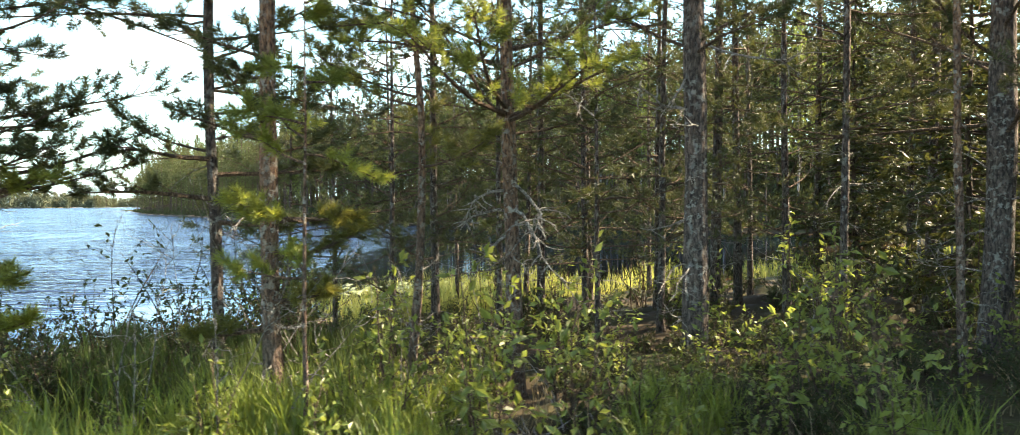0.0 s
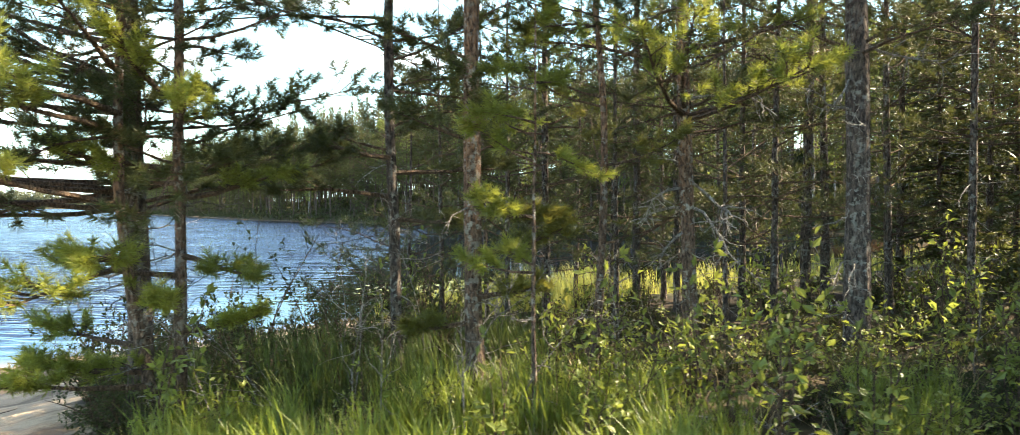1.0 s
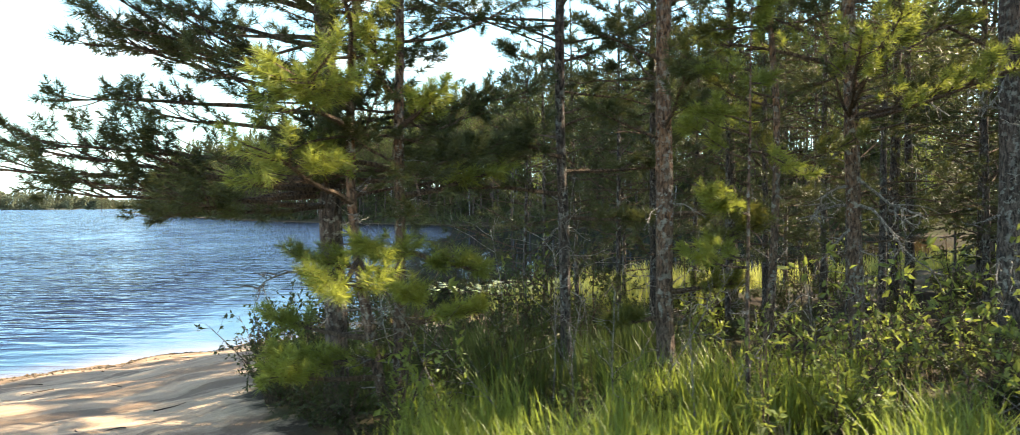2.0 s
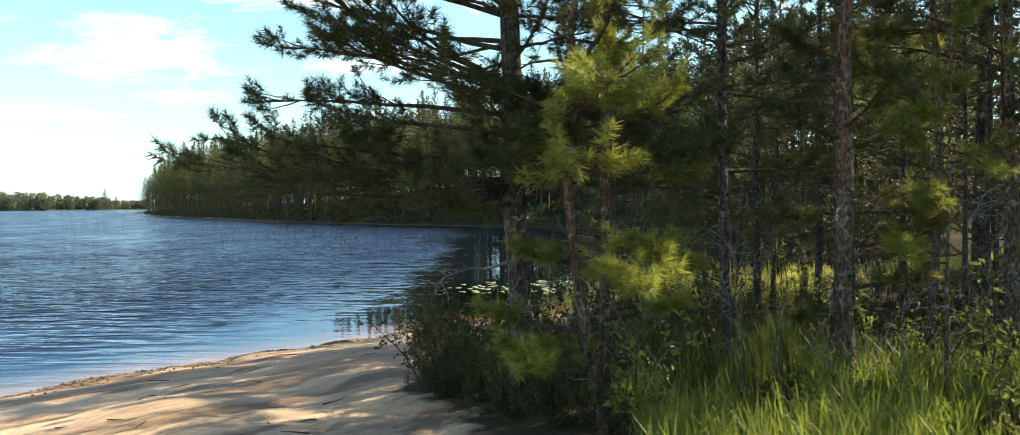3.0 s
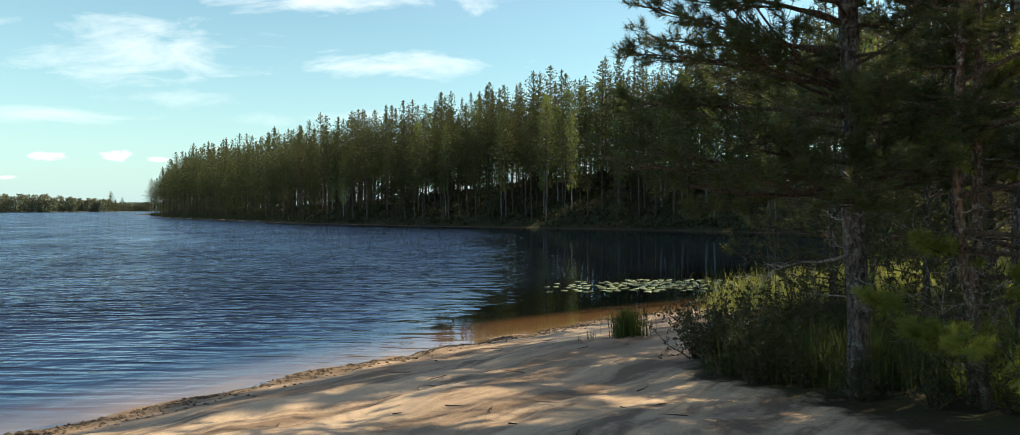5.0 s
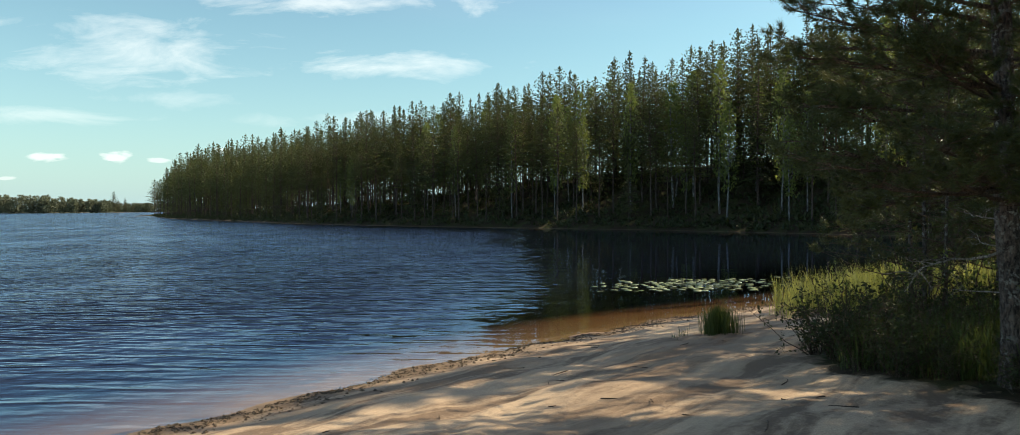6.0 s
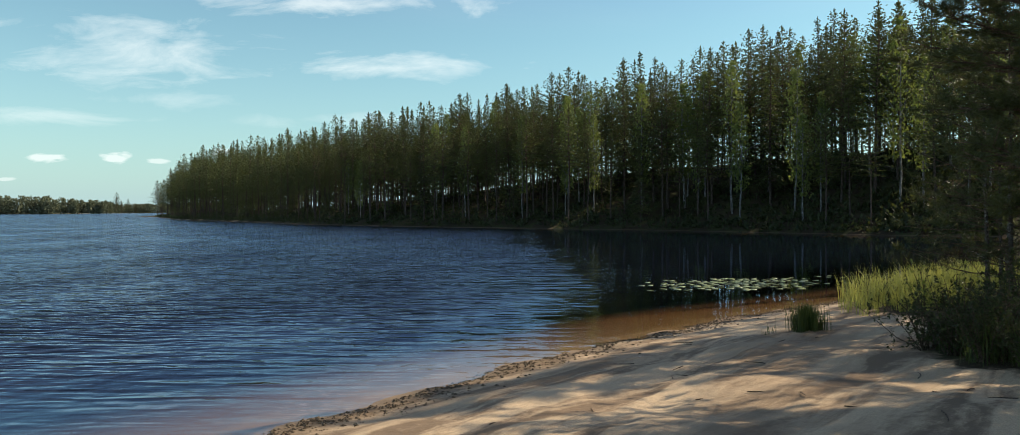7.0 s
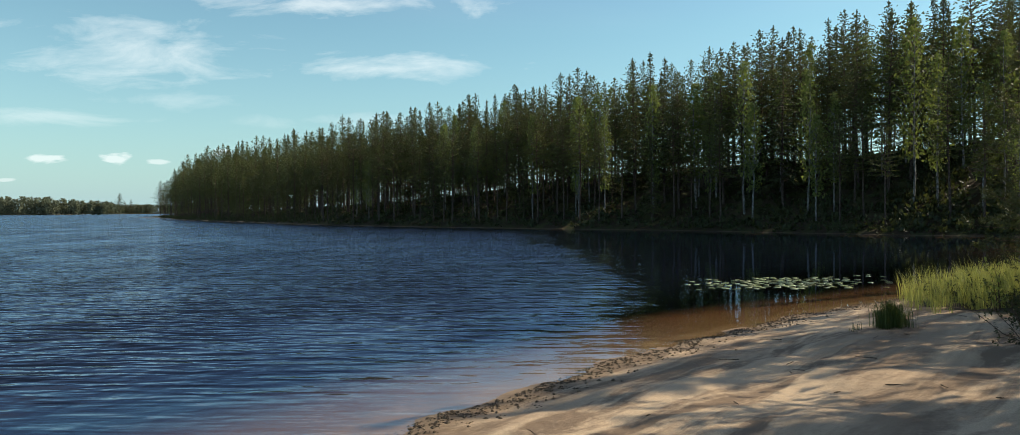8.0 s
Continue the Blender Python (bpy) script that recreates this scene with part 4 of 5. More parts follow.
def far_wood():
    rng = np.random.default_rng(5)
    protos = [make_far_tree("pine_tree", 200 + i, 15.5, "pine") for i in range(5)]
    protos += [make_far_tree("spruce_tree", 300 + i, 15.5, "spruce") for i in range(3)]
    protos += [make_far_tree("birch_tree", 400 + i, 13.0, "birch") for i in range(3)]
    # candidates on the headland, scattered with a least distance
    shore = np.array(FAR_SHORE[:-3] + [(-134, 259)], float)
    seg = np.hypot(*np.diff(shore, axis=0).T)
    cum = np.concatenate([[0], np.cumsum(seg)])
    spots = []
    for tries in range(18000):
        s = cum[-1] * rng.random() ** 2.1
        i = min(np.searchsorted(cum, s, side="right") - 1, len(seg) - 1)
        a, e = shore[i], (shore[i + 1] - shore[i]) / seg[i]
        inland = np.array([e[1], -e[0]])
        dd = rng.uniform(1.2, 30) if rng.random() < 0.8 else rng.uniform(1.0, 9)
        q = a + e * (s - cum[i]) + inland * dd
        lane = q - (11.6, 57.6)                    # clearings through which the sun reaches the bank
        if any(abs(0.276 * (lane[0] - u) - 0.961 * (lane[1] - v)) < 1.9 and 0 < 0.961 * (lane[0] - u) + 0.276 * (lane[1] - v) < 19 for u, v in ((0, 0), (-13.5, 13.5), (6.5, -6.5))):
            continue
        if all((q[0] - r[0]) ** 2 + (q[1] - r[1]) ** 2 > (1.45 + 0.005 * q[1]) ** 2 for r in spots):
            spots.append((q[0], q[1], dd))
        if len(spots) >= 1050:
            break
    spots = np.array(spots)
    d = shore_distance(spots[:, 0], spots[:, 1])
    spots = spots[d > 0.8]
    z = height(spots[:, 0], spots[:, 1])
    rank = np.hypot(spots[:, 0] + 6, spots[:, 1]) + spots[:, 2] * 1.5
    rest_t, rest_c = Builder(), Builder()
    for n, i in enumerate(np.argsort(rank)):
        x, y, dd = spots[i]
        r = rng.random()
        right = np.clip((x + 25) / 40, 0, 1)
        pick = rng.integers(0, 5) if r < 0.72 - 0.10 * right else (rng.integers(5, 8) if r < 0.93 - 0.14 * right else rng.integers(8, 11))
        sc = (1.08 - 0.44 * rng.random() ** 1.3) * (0.84 if dd < 4 else 1.0) * np.interp(x, [-120, -70, -20, 25], [1.12, 1.00, 0.83, 0.85])
        m = Matrix.Translation((x, y, float(z[i]) - 0.1)) @ Matrix.Rotation(rng.uniform(0, 6.28), 4, "Z") @ Matrix.Diagonal((sc * rng.uniform(0.85, 1.1),) * 2 + (sc, 1))
        if n < 300:
            copy_thing(protos[pick], m)
        else:
            for src in protos[pick].children:
                dst = rest_t if src.name.startswith("trunk") else rest_c
                me = src.data
                co = np.empty(len(me.vertices) * 3, np.float32)
                me.vertices.foreach_get("co", co)
                w = np.array(m)
                co = co.reshape(-1, 3) @ w[:3, :3].T + w[:3, 3]
                tot = np.empty(len(me.polygons), np.int32)
                me.polygons.foreach_get("loop_total", tot)
                li = np.empty(len(me.loops), np.int32)
                me.loops.foreach_get("vertex_index", li)
                nt3 = int((tot == 3).sum())
                if dst is rest_t:
                    dst.add(co[:35], None, li[nt3 * 3:nt3 * 3 + 120].reshape(-1, 4))
                elif nt3:
                    use = np.arange(0, nt3, 4)
                    tri = co[li[:nt3 * 3].reshape(-1, 3)[use]]
                    mid = tri.mean(1, keepdims=True)
                    dst.add((mid + (tri - mid) * (1.7, 1.7, 1.5)).reshape(-1, 3), np.arange(len(use) * 3).reshape(-1, 3))
    for x, y, sc in ((-13, 82.5, 0.8), (-6.5, 77, 0.85), (-2.0, 73, 0.95), (0.5, 71.5, 0.75), (4.8, 68.5, 0.95), (8.9, 64, 0.7), (11.2, 61.3, 1.0), (14.9, 57.2, 0.9), (16.4, 55.8, 0.72), (20.6, 52.4, 1.05), (21.7, 51.2, 0.85), (25.5, 49.5, 0.9)):
        copy_thing(protos[8 + int(x * 7) % 3], Matrix.Translation((x, y, ground_z(x, y) - 0.1)) @ Matrix.Rotation(x, 4, "Z") @ Matrix.Diagonal((sc * 0.8, sc * 0.8, sc, 1)))
    # young spruces between the stems on the ridge
    made = 0
    while made < 60:
        x = rng.uniform(-14, 30)
        y = 72 - 0.98 * x + rng.uniform(3, 26)
        if shore_distance(x, y)[0] < 5:
            continue
        sc = rng.uniform(0.28, 0.55)
        copy_thing(protos[5 + made % 3], Matrix.Translation((x, y, ground_z(x, y) - 0.1)) @ Matrix.Rotation(made, 4, "Z") @ Matrix.Diagonal((sc * 1.25, sc * 1.25, sc, 1)))
        made += 1
    for p in protos:
        for o in (*p.children, p):
            bpy.data.objects.remove(o)
    wood = tagged(new("far_wood"), "dense conifer wood on the headland behind the front trees", "forest", kind="stuff")
    part("trunks", rest_t, M_BARK_FAR, wood)
    part("crowns", rest_c, M_NEEDLE_FAR, wood)


far_wood()


def horizon_wood():
    """The low wood on the opposite shore of the lake, its leaves paled for haze."""
    rng = np.random.default_rng(9)
    b = Builder()
    for i in range(620):
        if i < 300:
            x = rng.uniform(-760, -470)
            y = np.interp(x, [-760, -620, -476], [775, 792, 818]) + rng.uniform(10, 40)
            tall = rng.uniform(13, 20) * np.interp(x, [-760, -540, -480], [1, 1, 0.7])
        else:
            x, y = rng.uniform(-830, -480), rng.uniform(1268, 1300)
            tall = rng.uniform(12, 16)
        k = 130
        f = rng.uniform(0.0, 1, k)
        az = rng.uniform(0, 6.28, k)
        rad = tall * 0.2 * (1 - f) ** 0.5 + 0.3
        at = np.stack([x + np.cos(az) * rad, y + np.sin(az) * rad, 0.8 + f * tall], -1)
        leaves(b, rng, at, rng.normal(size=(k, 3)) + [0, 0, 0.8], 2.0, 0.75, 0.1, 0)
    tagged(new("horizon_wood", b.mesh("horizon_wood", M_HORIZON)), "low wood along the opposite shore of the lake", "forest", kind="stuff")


horizon_wood()


def remove_thing(ob):
    for o in (*ob.children_recursive, ob):
        bpy.data.objects.remove(o)


def near_wood():
    """The wood on the near shore behind the head of the bay, small trees on the spit, and unseen shade trees by the
    path.
    """
    rng = np.random.default_rng(31)
    # crowns take the darker needles and leaves, which puts the wood's shade into their colour
    protos = [make_far_tree("pine_tree", 500 + i, 11.0, "pine", 0.55, "at the head of the bay", "trees at the head of the bay", M_NEEDLE, 1.45) for i in range(3)]
    protos += [make_far_tree("spruce_tree", 520 + i, 8.0, "spruce", 0.55, "at the head of the bay", "trees at the head of the bay", M_NEEDLE, 1.45) for i in range(2)]
    protos += [make_far_tree("birch_tree", 540 + i, 7.0, "birch", 0.4, "at the head of the bay", "trees at the head of the bay", M_LEAF_DARK) for i in range(2)]
    spots = []
    while len(spots) < 80:
        y = rng.uniform(6.5, 42)
        x = rng.uniform(0.42 * y + 0.4, 0.9 * y + 5)
        d = shore_distance(np.array([x]), np.array([y]))[0]
        if d < 1.0 or x < 3.6 or y < 0.33 * x + 5.5 or x < 0.67 * y - 3.4:
            continue
        if all((x - a) ** 2 + (y - b) ** 2 > (0.85 + 0.02 * y) ** 2 for a, b in spots):
            spots.append((x, y))
    for x, y in spots:
        k = rng.integers(0, 7)
        sc = rng.uniform(0.6, 1.05) * (0.55 if y < 19 and x < 13 else 1.0)
        copy_thing(protos[k], Matrix.Translation((x, y, ground_z(x, y) - 0.05)) @ Matrix.Rotation(rng.uniform(0, 6.28), 4, "Z") @ Matrix.Scale(sc, 4))
    for x, y, sc in ((-164.0, 288, 0.85), (-162, 287.6, 0.55), (-159, 287, 0.6), (-155, 285, 0.45), (-142.0, 276, 1.2), (-139.0, 272, 0.9)):
        copy_thing(protos[1], Matrix.Translation((x, y, max(0.0, ground_z(x, y)))) @ Matrix.Scale(sc, 4))
    # trees out of view to the right, added to shade the undergrowth
    for k, x, y, sc in ((0, 5.9, 4.3, 0.52), (3, 5.2, 3.7, 0.65), (2, 7.9, 4.6, 0.6), (4, 4.5, 3.3, 0.5), (3, 4.2, 4.25, 0.5), (4, 4.9, 4.6, 0.62), (3, 3.8, 3.4, 0.42), (4, 6.0, 3.2, 0.65), (0, 6.9, 5.7, 0.5), (3, 8.4, 6.3, 0.7), (4, 6.4, 4.9, 0.68), (3, 9.0, 5.2, 0.7), (1, 7.8, 7.0, 0.52), (4, 7.2, 3.9, 0.68), (3, 5.6, 5.3, 0.6)):
        copy_thing(protos[k], Matrix.Translation((x, y, ground_z(x, y) - 0.05)) @ Matrix.Scale(sc, 4))
    # more trees out of view beside and behind the path's start, added to shade the beach
    for k, x, y, sc in ((0, 4.6, -2.6, 0.95), (1, 6.3, 0.4, 1.0), (2, 8.2, -3.4, 1.05), (3, 9.6, 1.6, 1.2), (0, 11.5, -1.2, 1.1), (1, 3.4, -5.6, 0.9), (4, 7.0, -6.5, 1.2), (2, 13.5, 3.2, 1.1), (1, 12.0, -5.5, 1.1), (0, 16.0, 0.5, 1.2)):
        copy_thing(protos[k], Matrix.Translation((x, y, ground_z(x, y) - 0.05)) @ Matrix.Rotation(k + x, 4, "Z") @ Matrix.Scale(sc, 4))
    for p in protos:
        remove_thing(p)


near_wood()


# ---- undergrowth ----
def shrub(name, seed, tall, wide, stems, leaf, per_twig, mat, label, category, twigs=True):
    """A leafy bush: stems from one root, twigs on them, leaves along the twigs."""
    rng = np.random.default_rng(seed)
    ob = new(name)
    wood, green = Builder(), Builder()
    at, way = [], []
    for _ in range(stems):
        az = rng.uniform(0, 6.28)
        out = rng.uniform(0.1, 1.0) * wide / tall
        line = wander(rng, (rng.normal() * 0.04, rng.normal() * 0.04, -0.03), (math.cos(az) * out, math.sin(az) * out, 1.0), tall * rng.uniform(0.55, 1.1), 6, 0.14, 0.03)
        tube(wood, line, np.linspace(0.0065, 0.002, 6) * (0.7 + tall * 0.5), 4)
        for f in np.arange(0.22, 1.0, 0.1):
            p, d = along(line, f)
            td = unit(d * 0.5 + rng.normal(size=3) * 0.7 + [0, 0, 0.15])
            tw = wander(rng, p, td, tall * rng.uniform(0.12, 0.3), 4, 0.2, 0.02)
            if twigs:
                tube(wood, tw, np.linspace(0.0022, 0.001, 4), 3, False)
            for g in rng.uniform(0.15, 1.0, per_twig):
                q, e = along(tw, g)
                at.append(q)
                way.append(e * 0.5 + rng.normal(size=3) * 0.8)
    leaves(green, rng, at, way, leaf)
    tagged(part("branchwork", wood, M_TWIG, ob), kind="stuff")
    tagged(part("leaves", green, mat, ob), kind="stuff")
    return tagged(ob, label, category)


def scatter(protos, spots, rng, lo=0.75, hi=1.25):
    for x, y in spots:
        sc = rng.uniform(lo, hi)
        m = Matrix.Translation((x, y, ground_z(x, y))) @ Matrix.Rotation(rng.uniform(0, 6.28), 4, "Z") @ Matrix.Rotation(rng.normal() * 0.08, 4, "X") @ Matrix.Diagonal((sc, sc, sc * rng.uniform(0.85, 1.2), 1))
        copy_thing(protos[rng.integers(0, len(protos))], m)


def pick_spots(rng, n, box, least, ok=lambda x, y: True, taken=None):
    out, tries = [], 0
    taken = taken if taken is not None else []
    while len(out) < n and tries < n * 60:
        tries += 1
        x, y = rng.uniform(box[0], box[1]), rng.uniform(box[2], box[3])
        if ok(x, y) and all((x - a) ** 2 + (y - b) ** 2 > least ** 2 for a, b in out):
            out.append((x, y))
    taken += out
    return out


def in_growth(x, y, margin=0.25):
    return x > float(beach_edge(y)) + margin and shore_distance(np.array([x]), np.array([y]))[0] > 0.5


def undergrowth():
    rng = np.random.default_rng(77)
    sap = [shrub("birch_sapling", 600 + i, 0.75, 0.30, 4, 0.055, 5, M_LEAF, "leafy light green birch sapling in the undergrowth", "shrub") for i in range(4)]
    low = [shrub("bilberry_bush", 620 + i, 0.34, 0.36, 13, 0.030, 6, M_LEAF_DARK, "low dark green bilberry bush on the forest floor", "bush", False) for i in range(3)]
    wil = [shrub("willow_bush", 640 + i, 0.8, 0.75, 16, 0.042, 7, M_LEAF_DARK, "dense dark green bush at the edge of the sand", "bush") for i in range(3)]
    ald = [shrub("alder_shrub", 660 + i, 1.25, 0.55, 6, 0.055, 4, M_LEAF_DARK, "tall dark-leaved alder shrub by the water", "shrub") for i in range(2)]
    for p, g in [(ald, "alders by the water"), (sap, "saplings in the undergrowth"), (low, "bilberry bushes"), (wil, "bushes by the beach")]:
        for q in p:
            tagged(q, group=g)
    scatter(sap, pick_spots(rng, 40, (-3.0, 1.7, 2.5, 5.2), 0.24, lambda x, y: in_growth(x, y) and (x > -0.9 or (y < 3.6 and rng.random() < 0.35))), rng, 0.55, 1.1)
    scatter(sap, [(2.3, 4.9), (2.5, 4.6), (1.9, 5.0), (3.3, 4.7), (2.1, 3.4)], rng, 0.7, 1.3)
    scatter(sap, pick_spots(rng, 30, (-2.5, 6.0, 5.2, 10.0), 0.4, in_growth), rng, 0.7, 1.3)
    scatter(low, pick_spots(rng, 120, (-3.2, 4.5, 3.4, 7.0), 0.24, in_growth), rng, 0.5, 0.95)
    scatter(low, pick_spots(rng, 60, (0.4, 3.8, 2.3, 4.6), 0.22, in_growth), rng, 0.5, 0.9)
    scatter(low, pick_spots(rng, 90, (-2.8, 9.0, 7.0, 14.0), 0.4, in_growth), rng, 0.8, 1.4)
    scatter(wil, [(-3.95, 4.95), (-3.6, 4.6), (-3.55, 5.3), (-3.1, 4.9), (-2.6, 5.6), (-3.0, 6.3), (-3.5, 6.1), (-2.2, 4.9), (-2.2, 6.4), (-3.85, 5.5), (-3.9, 5.9), (-3.2, 5.7), (-2.7, 4.3), (-1.7, 5.4), (-2.2, 7.4)], rng, 0.65, 1.0)
    scatter(wil, [(-3.35, 3.98), (-3.55, 4.35), (-3.1, 3.6), (-2.85, 3.35), (-3.8, 4.6)], rng, 0.48, 0.66)
    scatter(ald, [(-2.3, 5.7), (-1.95, 6.1), (-2.75, 6.0), (-1.7, 5.5), (-2.5, 6.6), (-3.1, 5.6), (1.7, 9.5), (3.3, 7.2), (0.6, 9.2)], rng, 0.75, 1.1)
    for q in sap + low + wil + ald:
        remove_thing(q)


undergrowth()


def tufts(rng, spots, n, height_m, width, lean, radius):
    b = Builder()
    at, hh = [], []
    zs = height([p[0] for p in spots], [p[1] for p in spots]) - 0.02
    for (x, y), z in zip(spots, zs):
        k = int(n * rng.uniform(0.6, 1.4))
        r = np.abs(rng.normal(size=k)) * radius
        a = rng.uniform(0, 6.28, k)
        at.append(np.stack([x + r * np.cos(a), y + r * np.sin(a), np.full(k, z)], -1))
        hh.append(np.full(k, height_m * rng.uniform(0.6, 1.3)))
    blades(b, rng, np.concatenate(at), np.concatenate(hh), width, lean, (-0.06, 0.0))
    return b


def grasses():
    rng = np.random.default_rng(55)
    patch = lambda x, y: x > -2.75 and in_growth(x, y, 0.1) and soft_noise(np.array([x]), np.array([y]), 1.6, 8)[0] > (-0.3 if x < -0.4 else 0.3 + 0.25 * x)
    b = tufts(rng, pick_spots(rng, 560, (-2.8, 2.6, 2.0, 4.2), 0.06, patch), 22, 0.32, 0.0036, 0.6, 0.045)
    tagged(new("meadow_grass", b.mesh("meadow_grass", M_GRASS)), "long green grass in the foreground undergrowth", "grass", kind="stuff")
    b = tufts(rng, pick_spots(rng, 150, (-2.8, 3.2, 2.2, 4.8), 0.12, in_growth), 12, 0.22, 0.0024, 1.1, 0.06)
    tagged(new("dry_grass", b.mesh("dry_grass", M_STRAW)), "dry straw-coloured grass in the undergrowth", "grass", kind="stuff")
    dark = lambda x, y: in_growth(x, y, 0.15)
    b = tufts(rng, pick_spots(rng, 340, (-4.1, -0.9, 4.0, 6.6), 0.07, dark), 24, 0.40, 0.0034, 0.32, 0.06)
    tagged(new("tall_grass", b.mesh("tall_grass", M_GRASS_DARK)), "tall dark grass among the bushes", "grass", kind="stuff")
    def wet(x, y):
        inner = x - float(np.interp(y, [9.0, 10.5, 12.5, 13.6], [-3.2, -2.8, -1.8, -1.0]))
        return inner > 0 and rng.random() < 0.05 + 0.5 * inner and rng.random() < 0.15 + 1.1 * (y - 9.0) and shore_distance(x, y)[0] > -0.5

    b = tufts(rng, pick_spots(rng, 420, (-3.2, 0.5, 9.0, 13.6), 0.06, wet), 13, 0.56, 0.0034, 0.46, 0.07)
    tagged(new("sedge", b.mesh("sedge", M_SEDGE)), "bright yellow-green sedge between sand and water", "sedge", kind="stuff")
    shore = lambda x, y: -0.5 < shore_distance(np.array([x]), np.array([y]))[0] < 1.8 and soft_noise(np.array([x]), np.array([y]), 4.0, 6)[0] > -0.1
    b = tufts(rng, pick_spots(rng, 420, (0.0, 24.0, 11.0, 34.0), 0.16, shore), 18, 0.5, 0.007, 0.3, 0.16)
    tagged(new("bay_sedge", b.mesh("bay_sedge", M_SEDGE)), "bright sedge along the shore of the bay", "sedge", kind="stuff")
    for (x, y), n, h, r in (((-4.18, 7.95), 800, 0.30, 0.11), ((-4.62, 7.92), 22, 0.12, 0.06), ((-4.78, 7.7), 12, 0.09, 0.05)):
        t = tufts(rng, [(x, y)], n, h, 0.003, 0.22, r)
        ob = new("grass_tussock")
        ob.location = (x, y, ground_z(x, y))
        blade = part("turf", t, M_GRASS_DARK, ob)
        blade.matrix_parent_inverse = Matrix.Translation(ob.location).inverted()
        tagged(blade, kind="stuff")
        tagged(ob, "small tussock of green grass on the sand", "grass")


grasses()


def lily_pads():
    rng = np.random.default_rng(21)
    meshes = []
    for i in range(4):
        a = np.linspace(radians(14), radians(346), 15)
        r = 1 + 0.05 * np.sin(a * 3 + i)
        rim = np.stack([np.cos(a) * r * 0.86, np.sin(a) * r, 0.03 * np.sin(a * 2 + i)], -1)
        v = np.concatenate([[[0, 0, 0.0]], rim, [[0, 0, -0.05]], rim - [0, 0, 0.05]])
        t = [(0, k, k + 1) for k in range(1, 15)] + [(16, 17 + k, 16 + k) for k in range(1, 15)]
        b = Builder()
        b.add(v, t, [(k, 16 + k, 17 + k, k + 1) for k in range(1, 15)])
        meshes.append(b.mesh("lily_pad", M_PAD, True))
    spots = []
    while len(spots) < 165:
        u, v = rng.normal(size=2) * (0.42, 0.5)
        x, y = -2.3 + 2.15 * u, 16.5 + 1.35 * v + 0.3 * u
        if abs(u) < 1.25 and abs(v) < 1.1 and all((x - p) ** 2 + (y - q) ** 2 > 0.13 ** 2 for p, q in spots):
            spots.append((x, y))
    spots += [(-4.75, 15.1), (-4.4, 15.35), (-4.1, 15.3), (0.5, 18.1), (0.7, 18.5), (0.3, 18.3), (0.85, 18.0)]
    for x, y in spots:
        ob = new("lily_pad", meshes[rng.integers(0, 4)])
        s = rng.uniform(0.065, 0.105)
        ob.matrix_basis = Matrix.Translation((x, y, 0.007 + rng.uniform(0, 0.004))) @ Matrix.Rotation(rng.uniform(0, 6.28), 4, "Z") @ Matrix.Rotation(rng.normal() * 0.05, 4, "X") @ Matrix.Scale(s, 4)
        tagged(ob, "flat round green lily pad floating on dark water", "lily pad", "lily pads")


lily_pads()


def bank_growth():
    """Heath and young trees on the steep far bank."""
    rng = np.random.default_rng(41)
    shore = np.array(FAR_SHORE[:-2], float)
    seg = np.hypot(*np.diff(shore, axis=0).T)
    cum = np.concatenate([[0], np.cumsum(seg)])
    n = 9000
    s = cum[-1] * rng.random(n) ** 2.0
    i = np.clip(np.searchsorted(cum, s, side="right") - 1, 0, len(seg) - 1)
    e = (shore[i + 1] - shore[i]) / seg[i][:, None]
    q = shore[i] + e * (s - cum[i])[:, None] + np.stack([e[:, 1], -e[:, 0]], -1) * (rng.random((n, 1)) ** 1.3 * 18 + 0.1)
    keep = shore_distance(q[:, 0], q[:, 1]) > 0.15
    q = q[keep]
    z = height(q[:, 0], q[:, 1])
    b = Builder()
    for _ in range(5):
        at = np.stack([q[:, 0], q[:, 1], z], -1) + rng.normal(size=(len(q), 3)) * (0.22, 0.22, 0.1) + [0, 0, 0.08]
        leaves(b, rng, at, rng.normal(size=(len(q), 3)) + [0, 0, 0.9], 0.42, 0.5, 0.15, 0)
    tagged(new("heath", b.mesh("heath", M_LEAF_DARK)), "low heath and bilberry on the far bank", "heath", kind="stuff")


bank_growth()


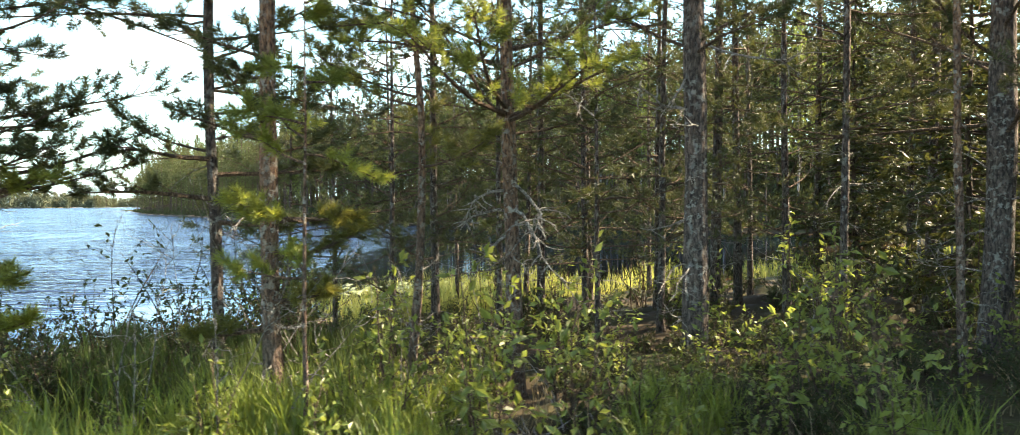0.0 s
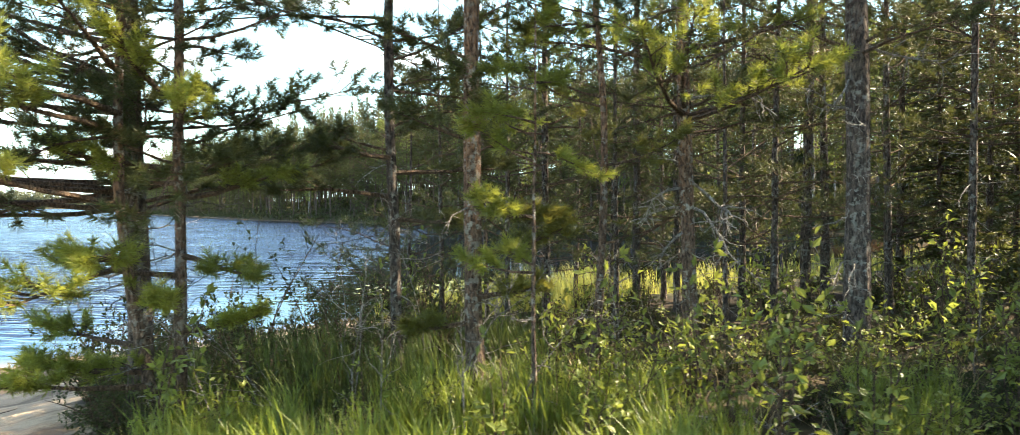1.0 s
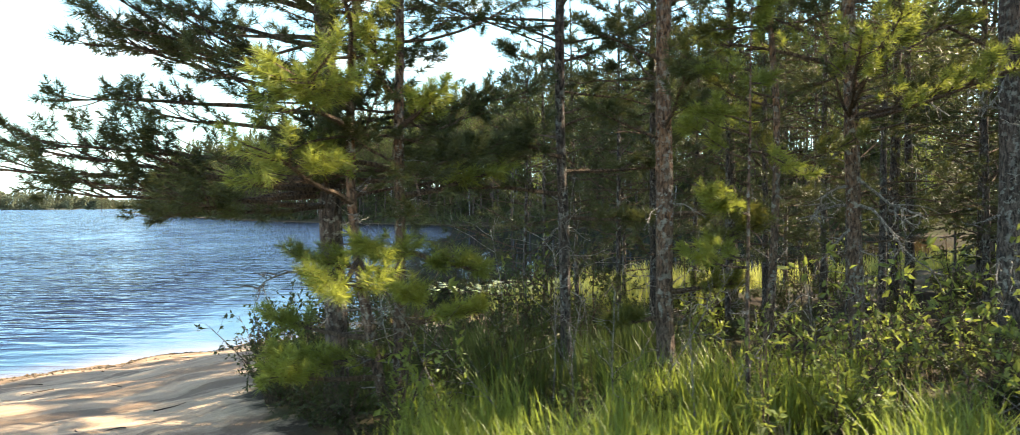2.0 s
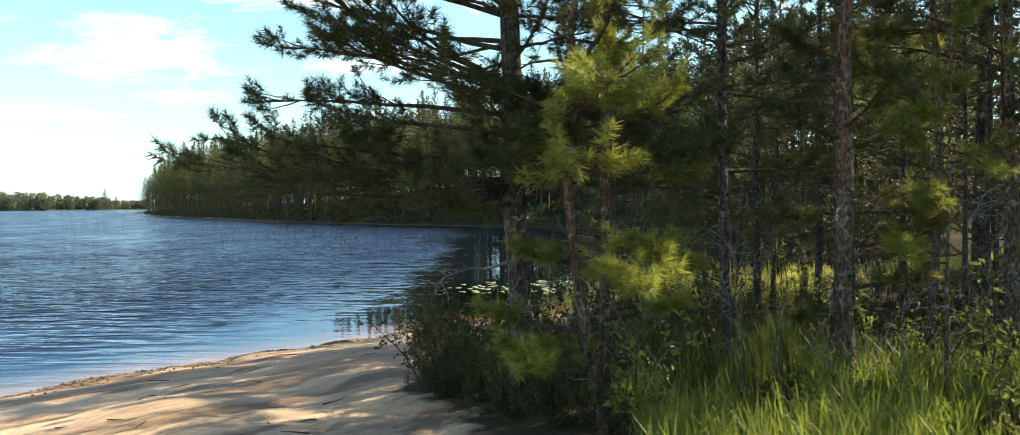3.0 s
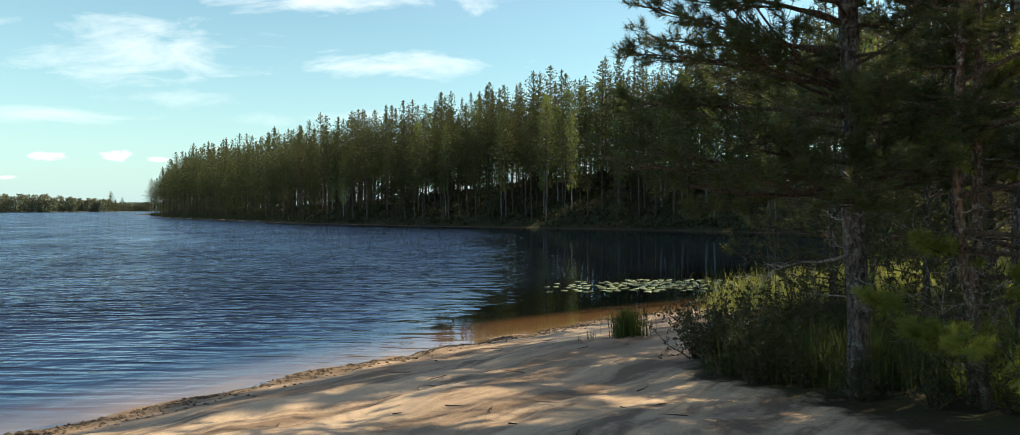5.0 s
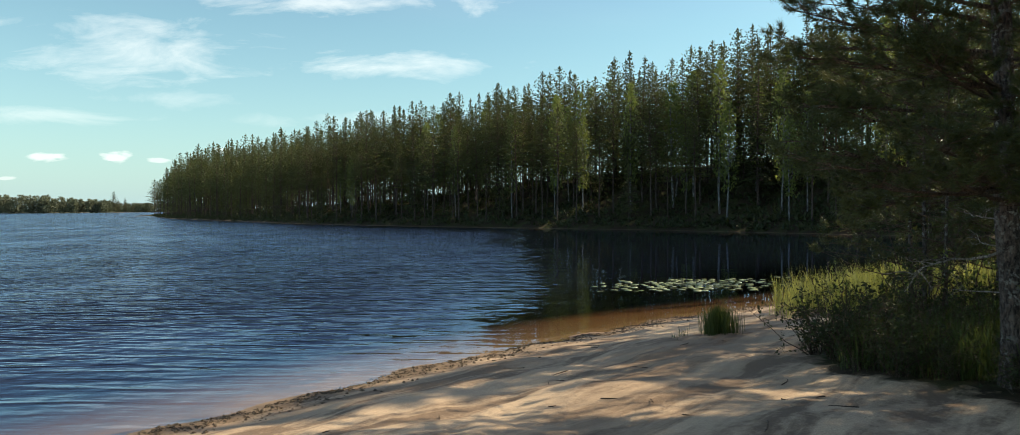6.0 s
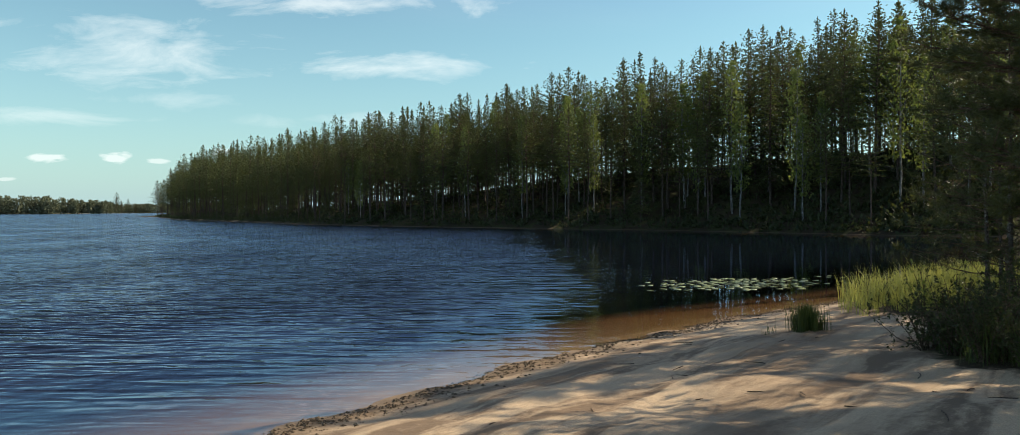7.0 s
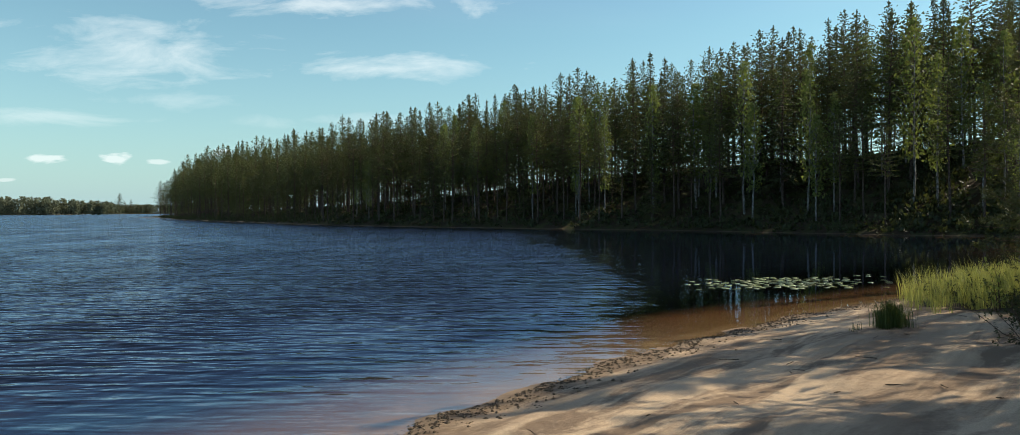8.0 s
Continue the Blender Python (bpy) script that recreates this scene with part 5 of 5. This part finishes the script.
def strand():
    """Pebbles and bits of bark washed up along the water, twigs on the sand."""
    rng = np.random.default_rng(61)
    line = np.array(NEAR_SHORE[4:15], float)
    seg = np.hypot(*np.diff(line, axis=0).T)
    cum = np.concatenate([[0], np.cumsum(seg)])
    b, stones = Builder(), []
    oct_v = np.array([(1, 0, 0), (0, 1, 0), (-1, 0, 0), (0, -1, 0), (0, 0, 1), (0, 0, -1)], float)
    oct_t = np.array([(0, 1, 4), (1, 2, 4), (2, 3, 4), (3, 0, 4), (1, 0, 5), (2, 1, 5), (3, 2, 5), (0, 3, 5)])
    for _ in range(4200):
        s = cum[-1] * rng.random()
        i = min(np.searchsorted(cum, s, side="right") - 1, len(seg) - 1)
        e = (line[i + 1] - line[i]) / seg[i]
        p = line[i] + e * (s - cum[i]) + np.array([e[1], -e[0]]) * (0.02 + 0.10 * math.sin(s * 2.3) + abs(rng.normal()) * 0.26)
        r = 0.006 + 0.017 * rng.random() ** 2.2
        stones.append((p[0], p[1], r, oct_v * r * rng.uniform(0.6, 1.4, 3) * (1, 1, 0.6)))
    zs = height([p[0] for p in stones], [p[1] for p in stones])
    for (x, y, r, v), z in zip(stones, zs):
        b.add(v + [x, y, z + r * 0.25], oct_t)
    tagged(new("shingle", b.mesh("shingle", M_PEBBLE)), "small pebbles and bark bits along the water's edge", "shingle", kind="stuff")
    for _ in range(26):
        y = rng.uniform(3.0, 8.6)
        x = rng.uniform(float(np.interp(y, [3, 8.6], [-9.6, -5.0])), float(beach_edge(y)) - 0.2)
        t = Builder()
        az = rng.uniform(0, 6.28)
        ln = rng.uniform(0.06, 0.28)
        z = ground_z(x, y) + 0.006
        p = wander(rng, (0, 0, 0), (math.cos(az), math.sin(az), 0), ln, 5, 0.2)
        p[:, 2] = 0.004
        tube(t, p, np.linspace(0.005, 0.002, 5), 5)
        ob = tagged(new("fallen_twig", t.mesh("fallen_twig", M_TWIG)), "short dark twig lying on the sand", "twig", "twigs on the sand")
        ob.location = (x, y, z)


strand()


def dead_saplings():
    rng = np.random.default_rng(71)
    for x, y, h in ((-1.75, 3.3, 0.8), (-1.35, 3.3, 0.75), (-1.2, 3.5, 0.9), (-2.0, 3.9, 1.1), (-1.65, 4.3, 1.3), (-0.35, 4.0, 0.9),
                    (-2.5, 3.4, 1.0), (-2.75, 3.9, 1.3), (-1.55, 3.75, 1.0), (3.1, 4.6, 1.1), (1.9, 4.6, 0.7), (-1.9, 3.5, 0.7), (-0.6, 3.7, 0.6), (-1.1, 4.5, 1.1), (-0.15, 4.25, 0.9), (-1.75, 4.9, 1.3), (-2.3, 4.8, 1.2), (0.3, 3.6, 0.5), (-2.15, 3.6, 0.9)):
        b, forks = Builder(), []
        dead_branch(rng, b, (0, 0, -0.03), (rng.normal() * 0.35, rng.normal() * 0.2, 1.0), h, 0.0055, 9, 0.0, 0.13, forks)
        ob = new("dead_sapling")
        part("stem", b, M_DEAD, ob)
        for fork in forks:
            part("twig", fork, M_DEAD, ob)
        tagged(ob, "bare grey dead sapling standing in the undergrowth", "dead sapling", "dead saplings")
        ob.location = (x, y, ground_z(x, y))


dead_saplings()


def brush_pile():
    """A heap of dry fallen twigs between the trees."""
    rng = np.random.default_rng(81)
    for x, y, n in ((-0.5, 3.95, 30), (0.2, 3.3, 14), (-1.35, 3.15, 10)):
        pile = new("brush_pile")
        pile.location = (x, y, ground_z(x, y))
        for i in range(n):
            b = Builder()
            az = rng.uniform(0, 6.28)
            ln = rng.uniform(0.15, 0.5)
            p = wander(rng, (rng.normal() * 0.14, rng.normal() * 0.1, 0.01 + 0.15 * rng.random() ** 2), (math.cos(az), math.sin(az), rng.normal() * 0.2), ln, 5, 0.15, -0.03)
            p[:, 2] = np.maximum(p[:, 2], 0.006)
            tube(b, p, np.linspace(0.006, 0.002, 5) * rng.uniform(0.6, 1.4), 4)
            part("twig", b, M_DEAD, pile)
        tagged(pile, "heap of dry grey fallen twigs on the ground", "brush pile", "brush piles")


brush_pile()
